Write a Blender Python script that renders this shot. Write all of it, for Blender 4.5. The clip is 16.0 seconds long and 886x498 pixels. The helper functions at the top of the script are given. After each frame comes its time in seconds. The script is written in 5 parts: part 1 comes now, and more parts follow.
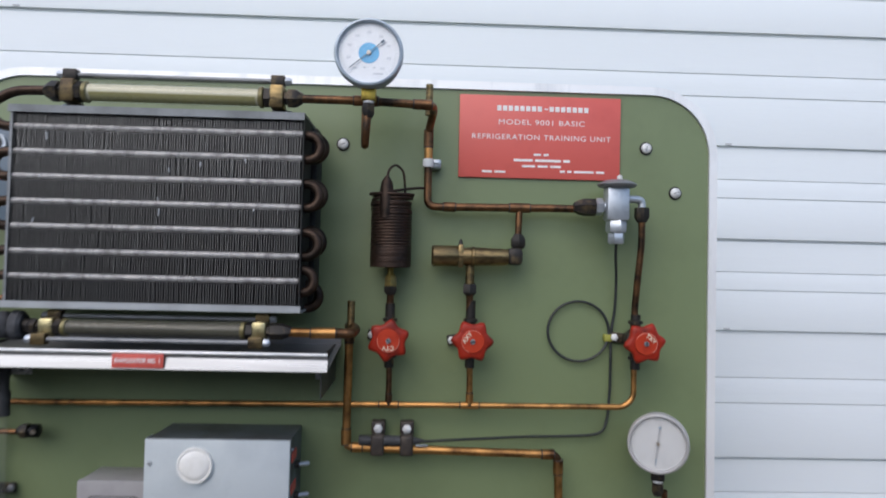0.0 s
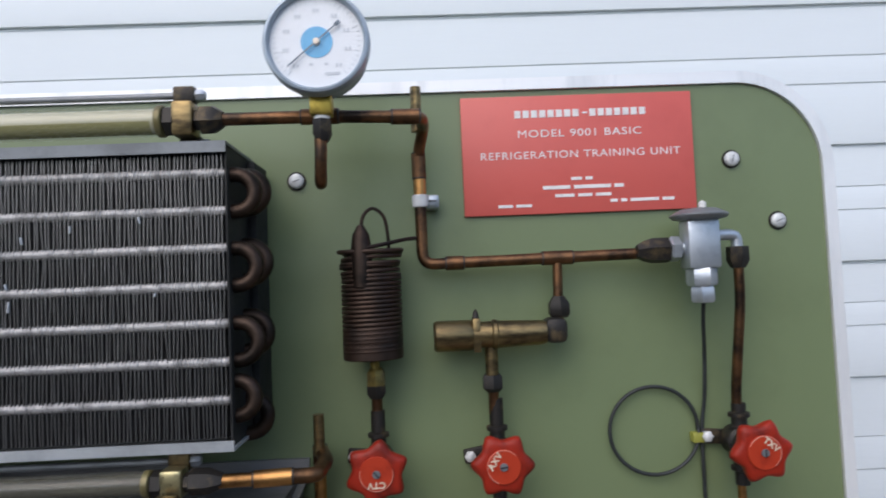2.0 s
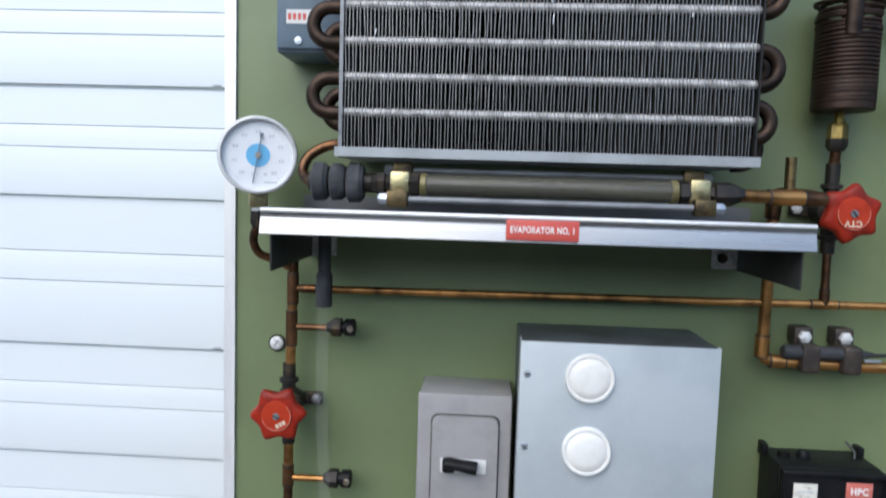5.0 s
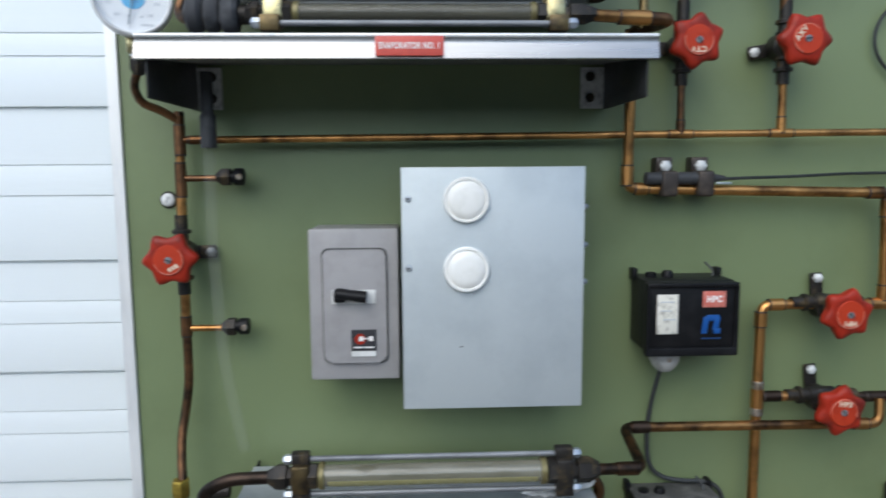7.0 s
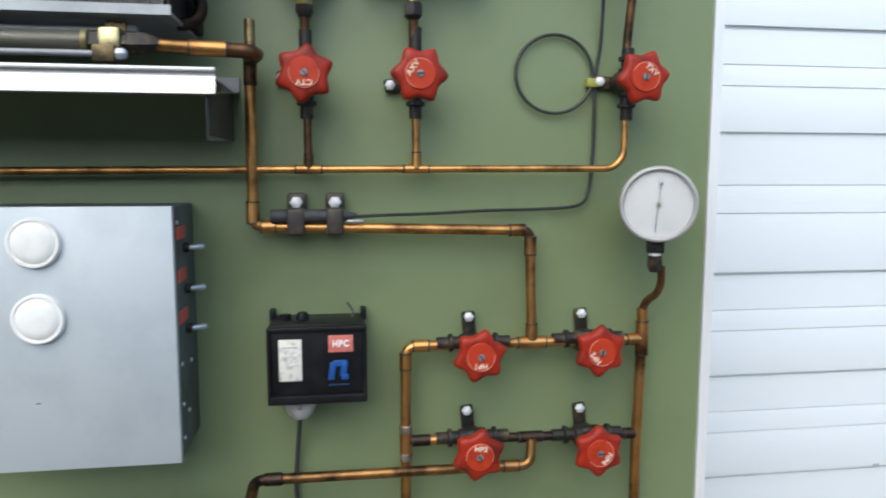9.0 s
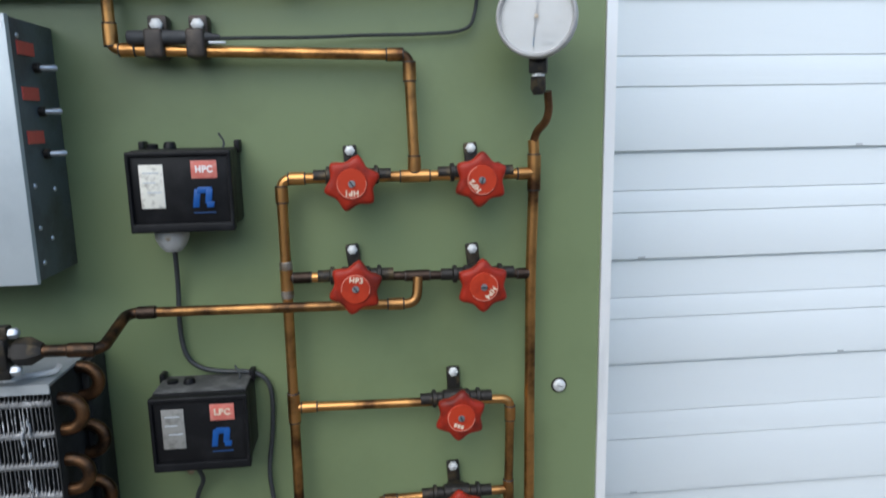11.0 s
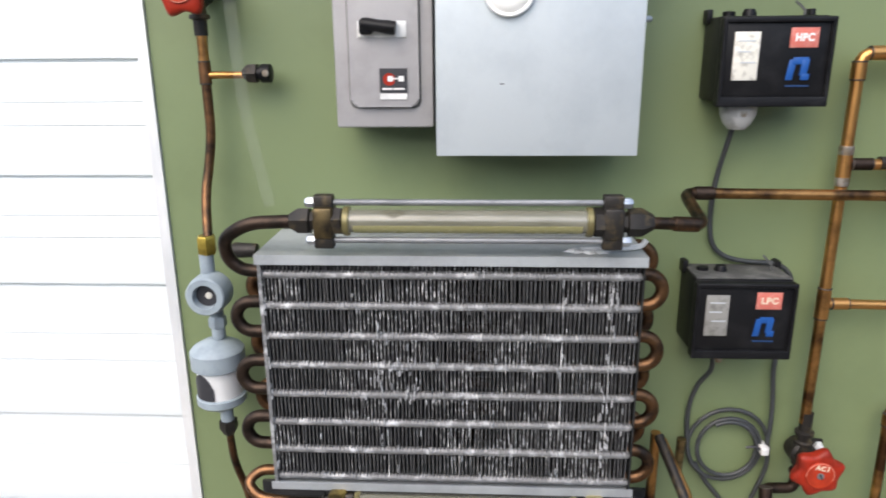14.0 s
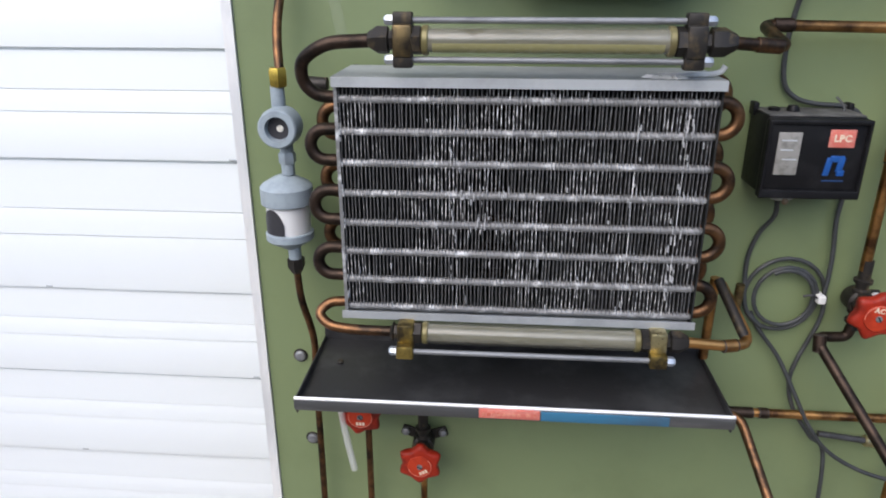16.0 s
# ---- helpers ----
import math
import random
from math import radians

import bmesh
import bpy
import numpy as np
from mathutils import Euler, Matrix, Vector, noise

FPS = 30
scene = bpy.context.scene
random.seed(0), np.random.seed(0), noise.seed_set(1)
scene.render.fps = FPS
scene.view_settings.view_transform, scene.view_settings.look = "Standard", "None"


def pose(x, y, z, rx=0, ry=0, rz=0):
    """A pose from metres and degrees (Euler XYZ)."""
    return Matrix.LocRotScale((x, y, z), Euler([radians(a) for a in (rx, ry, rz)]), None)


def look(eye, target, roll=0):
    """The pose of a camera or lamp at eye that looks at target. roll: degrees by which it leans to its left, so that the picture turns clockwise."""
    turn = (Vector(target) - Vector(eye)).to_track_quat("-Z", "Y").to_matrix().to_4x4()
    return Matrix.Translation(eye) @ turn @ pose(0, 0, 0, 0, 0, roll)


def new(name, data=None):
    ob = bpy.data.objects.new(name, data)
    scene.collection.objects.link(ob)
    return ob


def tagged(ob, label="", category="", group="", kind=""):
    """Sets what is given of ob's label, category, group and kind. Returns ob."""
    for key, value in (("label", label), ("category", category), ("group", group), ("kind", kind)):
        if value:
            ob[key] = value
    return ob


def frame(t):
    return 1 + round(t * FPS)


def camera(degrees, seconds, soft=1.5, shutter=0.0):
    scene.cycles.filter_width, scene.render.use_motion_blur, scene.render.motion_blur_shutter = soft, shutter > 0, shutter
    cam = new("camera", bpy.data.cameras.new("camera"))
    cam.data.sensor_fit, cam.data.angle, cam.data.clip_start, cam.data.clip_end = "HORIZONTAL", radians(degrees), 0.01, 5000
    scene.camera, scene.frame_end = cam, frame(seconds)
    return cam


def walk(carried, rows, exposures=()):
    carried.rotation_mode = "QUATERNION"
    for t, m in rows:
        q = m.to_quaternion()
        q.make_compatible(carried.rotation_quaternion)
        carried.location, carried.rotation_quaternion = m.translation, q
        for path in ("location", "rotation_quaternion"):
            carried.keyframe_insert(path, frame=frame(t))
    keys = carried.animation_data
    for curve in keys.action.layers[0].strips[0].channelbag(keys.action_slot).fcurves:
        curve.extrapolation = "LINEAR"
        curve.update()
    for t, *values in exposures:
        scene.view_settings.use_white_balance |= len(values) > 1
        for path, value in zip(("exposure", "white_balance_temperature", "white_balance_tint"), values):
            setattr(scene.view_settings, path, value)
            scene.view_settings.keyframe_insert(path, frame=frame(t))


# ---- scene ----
cam = camera(65, 16.0, soft=1.8, shutter=0.35)
PATH = [
    (0, (0.1173, -0.8316, 1.4465), (0.1901, 1.1661, 1.5081), 1.30),
    (0.5, (0.0992, -0.7140, 1.4826), (0.2676, 1.2750, 1.6074), -1.11),
    (1, (0.1002, -0.6420, 1.5036), (0.2926, 1.3435, 1.6478), -3.33),
    (1.5, (0.1376, -0.5945, 1.5116), (0.2810, 1.3942, 1.6673), -2.79),
    (2, (0.1266, -0.5771, 1.5026), (0.1889, 1.4191, 1.6097), -2.39),
    (2.5, (0.0557, -0.5890, 1.4909), (0.0132, 1.4034, 1.6605), -1.22),
    (3, (-0.0032, -0.6055, 1.4968), (-0.1877, 1.3835, 1.5963), -1.15),
    (3.5, (-0.0965, -0.6216, 1.4920), (-0.2748, 1.3690, 1.5694), 0.09),
    (4, (-0.1418, -0.6122, 1.4730), (-0.2726, 1.3835, 1.4871), 0.02),
    (4.5, (-0.1810, -0.6076, 1.4251), (-0.2870, 1.3894, 1.4004), 1.57),
    (4.7, (-0.1982, -0.6094, 1.4056), (-0.3180, 1.3839, 1.2930), 1.83),
    (6.8, (-0.1842, -0.6490, 1.2608), (-0.1263, 1.3325, 0.9956), -0.27),
    (7, (-0.1548, -0.6530, 1.2628), (-0.0736, 1.3312, 1.0257), -0.39),
    (7.5, (-0.1008, -0.6408, 1.2708), (0.0765, 1.3364, 1.0270), -0.00),
    (8, (-0.0205, -0.6502, 1.2686), (0.1553, 1.3306, 1.0558), -0.08),
    (8.5, (0.0561, -0.6512, 1.2733), (0.2243, 1.3304, 1.0616), -0.22),
    (9, (0.1138, -0.6370, 1.2877), (0.4063, 1.3294, 1.0688), 0.08),
    (9.2, (0.1465, -0.6364, 1.2964), (0.4363, 1.3279, 1.0569), 0.00),
    (11.3, (0.2479, -0.6438, 1.1591), (0.4482, 1.2994, 0.7304), -0.98),
    (11.5, (0.2425, -0.6365, 1.1497), (0.4528, 1.2898, 0.6546), -0.60),
    (12, (0.2069, -0.6278, 1.1407), (0.3746, 1.3011, 0.6396), -0.80),
    (12.5, (0.1215, -0.6132, 1.1442), (0.2280, 1.3201, 0.6433), 0.33),
    (13, (0.0260, -0.6326, 1.1379), (0.0280, 1.3058, 0.6454), -0.56),
    (13.5, (-0.0545, -0.6246, 1.1401), (-0.1264, 1.2999, 0.6005), -1.25),
    (14, (-0.1322, -0.6142, 1.1366), (-0.2367, 1.3050, 0.5837), -0.50),
    (14.5, (-0.1747, -0.6114, 1.1231), (-0.2967, 1.3046, 0.5627), -0.37),
    (15, (-0.1940, -0.6253, 1.0940), (-0.3185, 1.2732, 0.4773), 0.93),
    (15.5, (-0.1937, -0.6402, 1.0726), (-0.3488, 1.2286, 0.3773), 0.37),
    (16, (-0.1767, -0.6507, 1.0549), (-0.3220, 1.2081, 0.3312), 0.01),
]
EXPOSURE = [(0, 0.48, 6530, 12), (0.5, 0.53, 6470, 12), (2, 0.49, 6510, 12), (3.5, 0.99, 6400, 10), (4.5, 0.92, 6300, 9), (7, 0.78, 6300, 5), (8, 0.82, 6450, 6), (9, 0.98, 6550, 6), (11.5, 0.83, 6200, 5), (12.5, 0.89, 6430, 5), (13, 1.16, 6670, 7), (14, 1.45, 7010, 11), (16, 1.19, 6700, 12)]
walk(cam, [(t, look(eye, target, roll)) for t, eye, target, roll in PATH], EXPOSURE)

# ---- sky, sun, exposure ----
world = bpy.data.worlds.new("overcast_sky")
scene.world = world
world.use_nodes = True
wn = world.node_tree.nodes
sky = wn.new("ShaderNodeTexSky")
sky.sky_type, sky.sun_disc = "NISHITA", False
sky.sun_elevation, sky.sun_rotation = radians(46), radians(205)
sky.air_density, sky.dust_density, sky.ozone_density = 1.0, 1.6, 1.0
world.node_tree.links.new(sky.outputs[0], wn["Background"].inputs[0])
wn["Background"].inputs[1].default_value = 0.15

sun = new("sun", bpy.data.lights.new("sun", "SUN"))
sun.data.energy, sun.data.angle, sun.data.color = 0.85, radians(65), (1.0, 0.98, 0.95)
sun.matrix_basis = look((-1.4, -2.7, 2.7), (0, 0, 0))


# ---- materials ----
def mat(name, colour, rough=0.5, metal=0.0, second=None, scale=30.0, amount=0.5, stretch=(1, 1, 1), bump=0.0, bump_scale=400.0, spec=0.5, coat=0.0, patch=0.0):
    """A surface in two tones, mixed by two scales of noise, with fine relief; patch: the scale of the clusters that the second tone keeps to."""
    m = bpy.data.materials.new(name)
    m.use_nodes = True
    nt = m.node_tree
    b = nt.nodes["Principled BSDF"]
    b.inputs["Metallic"].default_value = metal
    b.inputs["Specular IOR Level"].default_value = spec
    b.inputs["Coat Weight"].default_value = coat
    co = nt.nodes.new("ShaderNodeTexCoord")
    mp = nt.nodes.new("ShaderNodeMapping")
    mp.inputs["Scale"].default_value = stretch
    nt.links.new(co.outputs["Object"], mp.inputs[0])
    big = nt.nodes.new("ShaderNodeTexNoise")
    big.inputs["Scale"].default_value, big.inputs["Detail"].default_value, big.inputs["Roughness"].default_value = scale, 6.0, 0.6
    nt.links.new(mp.outputs[0], big.inputs[0])
    ramp = nt.nodes.new("ShaderNodeMapRange")
    ramp.inputs[1].default_value, ramp.inputs[2].default_value = 0.62 - 0.32 * amount, 0.72 - 0.12 * amount
    nt.links.new(big.outputs[0], ramp.inputs[0])
    mix = nt.nodes.new("ShaderNodeMix")
    mix.data_type = "RGBA"
    mix.inputs[6].default_value, mix.inputs[7].default_value = (*colour, 1), (*(second or [0.86 * c for c in colour]), 1)
    if patch:
        wide = nt.nodes.new("ShaderNodeTexNoise")
        wide.inputs["Scale"].default_value, wide.inputs["Detail"].default_value = patch, 3.0
        nt.links.new(co.outputs["Object"], wide.inputs[0])
        keep = nt.nodes.new("ShaderNodeMapRange")
        keep.inputs[1].default_value, keep.inputs[2].default_value, keep.inputs[3].default_value = 0.46, 0.60, 0.12
        nt.links.new(wide.outputs[0], keep.inputs[0])
        both = nt.nodes.new("ShaderNodeMath")
        both.operation = "MULTIPLY"
        nt.links.new(ramp.outputs[0], both.inputs[0])
        nt.links.new(keep.outputs[0], both.inputs[1])
        nt.links.new(both.outputs[0], mix.inputs[0])
    else:
        nt.links.new(ramp.outputs[0], mix.inputs[0])
    nt.links.new(mix.outputs[2], b.inputs["Base Color"])
    fine = nt.nodes.new("ShaderNodeTexNoise")
    fine.inputs["Scale"].default_value, fine.inputs["Detail"].default_value = bump_scale, 3.0
    nt.links.new(mp.outputs[0], fine.inputs[0])
    rr = nt.nodes.new("ShaderNodeMapRange")
    rr.inputs[3].default_value, rr.inputs[4].default_value = max(0.03, rough - 0.1), min(1.0, rough + 0.12)
    nt.links.new(fine.outputs[0], rr.inputs[0])
    nt.links.new(rr.outputs[0], b.inputs["Roughness"])
    if bump:
        bp = nt.nodes.new("ShaderNodeBump")
        bp.inputs["Strength"].default_value, bp.inputs["Distance"].default_value = bump, 0.001
        nt.links.new(fine.outputs[0], bp.inputs["Height"])
        nt.links.new(bp.outputs[0], b.inputs["Normal"])
    return m


def clear(name, colour, through_share, rough=0.08):
    """A thin clear wall: part lets light straight through, part is glossy plastic or glass."""
    m = bpy.data.materials.new(name)
    m.use_nodes = True
    nt = m.node_tree
    b = nt.nodes["Principled BSDF"]
    b.inputs["Base Color"].default_value, b.inputs["Roughness"].default_value = (*colour, 1), rough
    t = nt.nodes.new("ShaderNodeBsdfTransparent")
    mx = nt.nodes.new("ShaderNodeMixShader")
    mx.inputs[0].default_value = through_share
    nt.links.new(b.outputs[0], mx.inputs[1])
    nt.links.new(t.outputs[0], mx.inputs[2])
    nt.links.new(mx.outputs[0], nt.nodes["Material Output"].inputs[0])
    return m


GREEN = mat("green_paint", (0.174, 0.224, 0.109), 0.40, 0, (0.149, 0.191, 0.091), 7, 0.4, bump=0.03, bump_scale=900, spec=0.6)
TRIM = mat("bare_aluminium", (0.90, 0.905, 0.90), 0.40, 0.3, (0.68, 0.70, 0.71), 20, 0.35, (1, 1, 0.15))
SIDING = mat("white_vinyl", (0.765, 0.815, 0.84), 0.5, 0, (0.73, 0.778, 0.804), 3, 0.45, (0.15, 1, 1), bump=0.12, bump_scale=220)
COPPER = mat("tarnished_copper", (0.62, 0.312, 0.105), 0.38, 1.0, (0.10, 0.050, 0.025), 24, 0.52, (1, 1, 1), bump=0.03)
COPPER_MID = mat("half_browned_copper", (0.44, 0.225, 0.080), 0.4, 1.0, (0.07, 0.040, 0.024), 30, 0.64, bump=0.05)
COPPER_DARK = mat("browned_copper", (0.25, 0.125, 0.06), 0.42, 1.0, (0.05, 0.036, 0.027), 40, 0.72, bump=0.12)
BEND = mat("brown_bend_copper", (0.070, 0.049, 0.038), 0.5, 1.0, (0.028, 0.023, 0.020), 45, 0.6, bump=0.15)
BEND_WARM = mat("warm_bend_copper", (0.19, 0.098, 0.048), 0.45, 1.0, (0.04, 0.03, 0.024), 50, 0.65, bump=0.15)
SOLDER = mat("solder_grey", (0.50, 0.46, 0.40), 0.4, 0.9, (0.25, 0.17, 0.1), 120, 0.6)
BLACKENED = mat("blackened_brass", (0.028, 0.025, 0.022), 0.5, 0.5, (0.11, 0.080, 0.042), 70, 0.26, bump=0.2)
BRASS = mat("old_brass", (0.50, 0.43, 0.23), 0.30, 0.9, (0.20, 0.165, 0.09), 75, 0.45, bump=0.12)
DARKBRASS = mat("sooty_brass", (0.17, 0.125, 0.06), 0.42, 0.9, (0.05, 0.04, 0.03), 70, 0.65, bump=0.15)
OLIVE = mat("olive_oil_film", (0.34, 0.32, 0.13), 0.25, 0, (0.27, 0.25, 0.09), 18, 0.4, (0.4, 2, 2))
OLDBRASS = mat("greasy_brass", (0.36, 0.265, 0.075), 0.4, 0.9, (0.065, 0.052, 0.034), 60, 0.75, bump=0.15)
BRONZE = mat("brown_brass", (0.27, 0.195, 0.09), 0.36, 0.95, (0.085, 0.062, 0.036), 40, 0.6, (1, 3, 3), bump=0.1)
YELLOWBRASS = mat("yellow_brass_stem", (0.46, 0.34, 0.065), 0.4, 0.8, (0.20, 0.14, 0.03), 90, 0.45, bump=0.1)
ZINC = mat("zinc_plate", (0.56, 0.60, 0.64), 0.42, 0.8, (0.42, 0.46, 0.50), 45, 0.5, bump=0.08)
GALV = mat("galvanised_sheet", (0.55, 0.60, 0.62), 0.5, 0.35, (0.48, 0.53, 0.555), 14, 0.55, bump=0.05)
# weathered case steel, darkened further for the shade on top and sides
BOXSIDE = mat("weathered_shaded_box_steel", (0.125, 0.148, 0.160), 0.5, 0.4, (0.085, 0.090, 0.088), 22, 0.6, bump=0.1)
BOLT = mat("white_zinc_bolt", (0.74, 0.75, 0.74), 0.55, 0.2, (0.45, 0.46, 0.46), 150, 0.5, bump=0.15)
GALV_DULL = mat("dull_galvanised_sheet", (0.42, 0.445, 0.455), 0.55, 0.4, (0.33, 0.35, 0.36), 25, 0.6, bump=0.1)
# the dull sheet again, with the evaporator top cover's shade in its colour
GALV_SHADE = mat("shaded_galvanised_sheet", (0.20, 0.215, 0.225), 0.5, 0.5, (0.14, 0.15, 0.157), 25, 0.6, bump=0.1)
STEEL = mat("brushed_steel", (0.40, 0.395, 0.39), 0.28, 0.9, (0.32, 0.315, 0.31), 6, 0.4, (0.4, 6, 6), bump_scale=25)
DARKSTEEL = mat("grimy_dark_steel", (0.11, 0.112, 0.115), 0.4, 0.6, (0.20, 0.205, 0.21), 18, 0.4, (0.3, 2, 2), bump_scale=60)
PAN_GREY = mat("grey_pan_steel", (0.25, 0.252, 0.256), 0.40, 0.5, (0.15, 0.15, 0.15), 18, 0.5, (0.5, 1, 1), bump=0.1)
PAN = mat("black_pan_coating", (0.030, 0.030, 0.032), 0.36, 0.2, (0.060, 0.061, 0.063), 22, 0.45, bump=0.1)
BLACK = mat("black_moulding", (0.007, 0.007, 0.008), 0.42, 0, (0.014, 0.014, 0.015), 50, 0.4, bump=0.05, spec=0.2)
DUST_AND_GAP = mat("dusty_top_and_shadow_gap", (0.060, 0.060, 0.058), 0.7, 0, (0.13, 0.128, 0.122), 60, 0.55, bump=0.2)
RUBBER = mat("grey_rubber", (0.030, 0.031, 0.033), 0.6, 0, (0.05, 0.052, 0.055), 80, 0.5, bump=0.1)
FOAM = mat("black_foam_insulation", (0.045, 0.046, 0.05), 0.8, 0, (0.09, 0.092, 0.098), 60, 0.45, bump=0.4)
RED = mat("red_handwheel_paint", (0.31, 0.022, 0.009), 0.42, 0, (0.13, 0.014, 0.008), 42, 0.46, bump=0.15, spec=0.25)
HUBRED = mat("orange_red_hub_paint", (0.43, 0.040, 0.014), 0.45, 0, (0.32, 0.028, 0.011), 60, 0.4, bump=0.08, spec=0.25)
CREAM = mat("cream_engraving", (0.70, 0.60, 0.46), 0.5, 0, (0.55, 0.40, 0.28), 200, 0.4)
WORN = mat("worn_red_edge", (0.62, 0.24, 0.17), 0.5, 0, (0.5, 0.08, 0.05), 120, 0.4)
SIGNRED = mat("red_laminate", (0.66, 0.122, 0.098), 0.42, 0, (0.60, 0.106, 0.085), 12, 0.35)
WHITE = mat("white_engraving", (0.82, 0.80, 0.78), 0.5, 0, (0.7, 0.66, 0.64), 200, 0.4)
LAMPWHITE = mat("frosted_white_lens", (0.86, 0.855, 0.82), 0.35, 0, (0.80, 0.795, 0.75), 90, 0.4)
DIAL = mat("dial_enamel", (0.86, 0.88, 0.90), 0.35, 0, (0.82, 0.84, 0.86), 60, 0.35)
DIALBLUE = mat("dial_blue", (0.12, 0.48, 0.80), 0.4)
INK = mat("dark_ink", (0.03, 0.03, 0.035), 0.5)
INKGREY = mat("grey_ink", (0.50, 0.53, 0.56), 0.5)
INKPALE = mat("pale_grey_ink", (0.64, 0.67, 0.70), 0.5)
BEZEL = mat("grey_bezel", (0.38, 0.45, 0.52), 0.4, 0.3, (0.28, 0.33, 0.38), 40, 0.4)
BLUEBEZEL = mat("dark_blue_bezel", (0.012, 0.022, 0.050), 0.4, 0, (0.009, 0.016, 0.036), 50, 0.4)
BEZEL_WHITE = mat("pale_bezel", (0.66, 0.67, 0.67), 0.4, 0.1, (0.54, 0.55, 0.55), 40, 0.4)
BEZEL_GREY = mat("clouded_bezel", (0.44, 0.43, 0.42), 0.45, 0.1, (0.34, 0.335, 0.325), 40, 0.4)
ROD = mat("dull_zinc_rod", (0.24, 0.25, 0.26), 0.5, 0.5, (0.15, 0.157, 0.165), 60, 0.5, (0.4, 1, 1), bump=0.1)
SEAL = mat("olive_seal", (0.19, 0.165, 0.07), 0.35, 0.3, (0.14, 0.115, 0.05), 60, 0.5)
GREYBOX = mat("grey_hammer_enamel", (0.34, 0.33, 0.33), 0.42, 0, (0.30, 0.29, 0.29), 40, 0.5, bump=0.15, bump_scale=700)
CASTGREY = mat("cast_zinc", (0.50, 0.50, 0.49), 0.5, 0.2, (0.32, 0.32, 0.31), 90, 0.45, bump=0.3)
BLUEGREY = mat("blue_grey_enamel", (0.13, 0.18, 0.23), 0.45, 0, (0.105, 0.145, 0.19), 50, 0.4)
PALEBLUE = mat("pale_blue_enamel", (0.295, 0.350, 0.385), 0.45, 0, (0.22, 0.265, 0.295), 45, 0.45, bump=0.05)
BLUE = mat("blue_emblem", (0.007, 0.075, 0.29), 0.4)
BLUEDIM = mat("dim_blue_print", (0.010, 0.045, 0.14), 0.5)
BLUEGLINT = mat("painted_blue_reflection", (0.03, 0.14, 0.24), 0.4, 0, (0.05, 0.10, 0.15), 30, 0.5, (0.5, 1, 1))
PAPER = mat("aged_paper", (0.72, 0.70, 0.62), 0.7, 0, (0.40, 0.38, 0.33), 140, 0.35)
# paper greyed to hold the reflection on the LPC scale window
GREYPAPER = mat("reflecting_window_paper", (0.27, 0.265, 0.245), 0.35, 0, (0.17, 0.168, 0.155), 140, 0.4)
# fin faces are darker than the fins' front edges
FIN = mat("dark_fin_face", (0.060, 0.056, 0.053), 0.6, 0.2, (0.095, 0.090, 0.085), 30, 0.4, (5, 1, 1), bump=0.1)
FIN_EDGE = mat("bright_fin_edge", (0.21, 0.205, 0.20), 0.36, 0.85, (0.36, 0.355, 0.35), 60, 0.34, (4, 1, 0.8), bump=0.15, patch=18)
FIN_SCALED = mat("scaled_fin_face", (0.020, 0.020, 0.021), 0.65, 0.2, (0.22, 0.222, 0.225), 90, 0.14, (3, 1, 1.6), bump=0.2, patch=24)
FIN_SCALED_EDGE = mat("scaled_fin_edge", (0.085, 0.085, 0.088), 0.6, 0.2, (0.90, 0.91, 0.92), 110, 0.52, (6, 1, 1.5), bump=0.3, patch=26)
FIN_CRUSTED = mat("crusted_fin", (0.10, 0.10, 0.102), 0.6, 0.1, (0.92, 0.93, 0.94), 70, 0.62, (3, 1, 0.8), bump=0.3)
SCALE = mat("white_scale", (0.50, 0.51, 0.52), 0.7, 0, (0.22, 0.225, 0.23), 160, 0.5, bump=0.3)
COIL_TUBE = mat("collared_coil_tube", (0.43, 0.42, 0.41), 0.5, 0.4, (0.20, 0.195, 0.19), 90, 0.5, (1, 1, 1), bump=0.2)
COIL_TUBE_DULL = mat("scaled_coil_tube", (0.19, 0.192, 0.194), 0.5, 0.3, (0.66, 0.67, 0.68), 100, 0.45, (1, 1, 1), bump=0.3, patch=34)
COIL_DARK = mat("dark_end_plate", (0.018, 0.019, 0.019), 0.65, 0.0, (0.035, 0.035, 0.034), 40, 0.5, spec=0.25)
CAP_TUBE = mat("brown_capillary", (0.052, 0.032, 0.023), 0.5, 0.7, (0.030, 0.022, 0.018), 60, 0.5)
CABLE = mat("grey_cable_jacket", (0.038, 0.042, 0.044), 0.5, 0, (0.058, 0.062, 0.065), 60, 0.4)
CAPDARK = mat("dark_capillary", (0.024, 0.028, 0.028), 0.5, 0.2, (0.04, 0.045, 0.045), 60, 0.4)
GLASS = clear("sight_glass", (0.34, 0.33, 0.26), 0.86, 0.05)
OIL = mat("yellowed_inner_tube", (0.60, 0.57, 0.40), 0.25, 0.0, (0.50, 0.475, 0.32), 18, 0.5, (0.5, 3, 3), coat=0.3)
OIL_DARK = mat("oily_inner_tube", (0.040, 0.038, 0.028), 0.25, 0.0, (0.085, 0.08, 0.055), 14, 0.4, (0.4, 6, 6), spec=0.4)
OIL_STAIN = mat("dark_oil_stain", (0.060, 0.055, 0.030), 0.4, 0.0, (0.11, 0.10, 0.055), 90, 0.5)
OIL_GREY = mat("clouded_inner_tube", (0.19, 0.182, 0.138), 0.12, 0.0, (0.095, 0.09, 0.055), 14, 0.5, (0.6, 4, 4), coat=0.8)
VINYL_WHITE = clear("whitened_vinyl", (0.72, 0.74, 0.70), 0.55, 0.35)
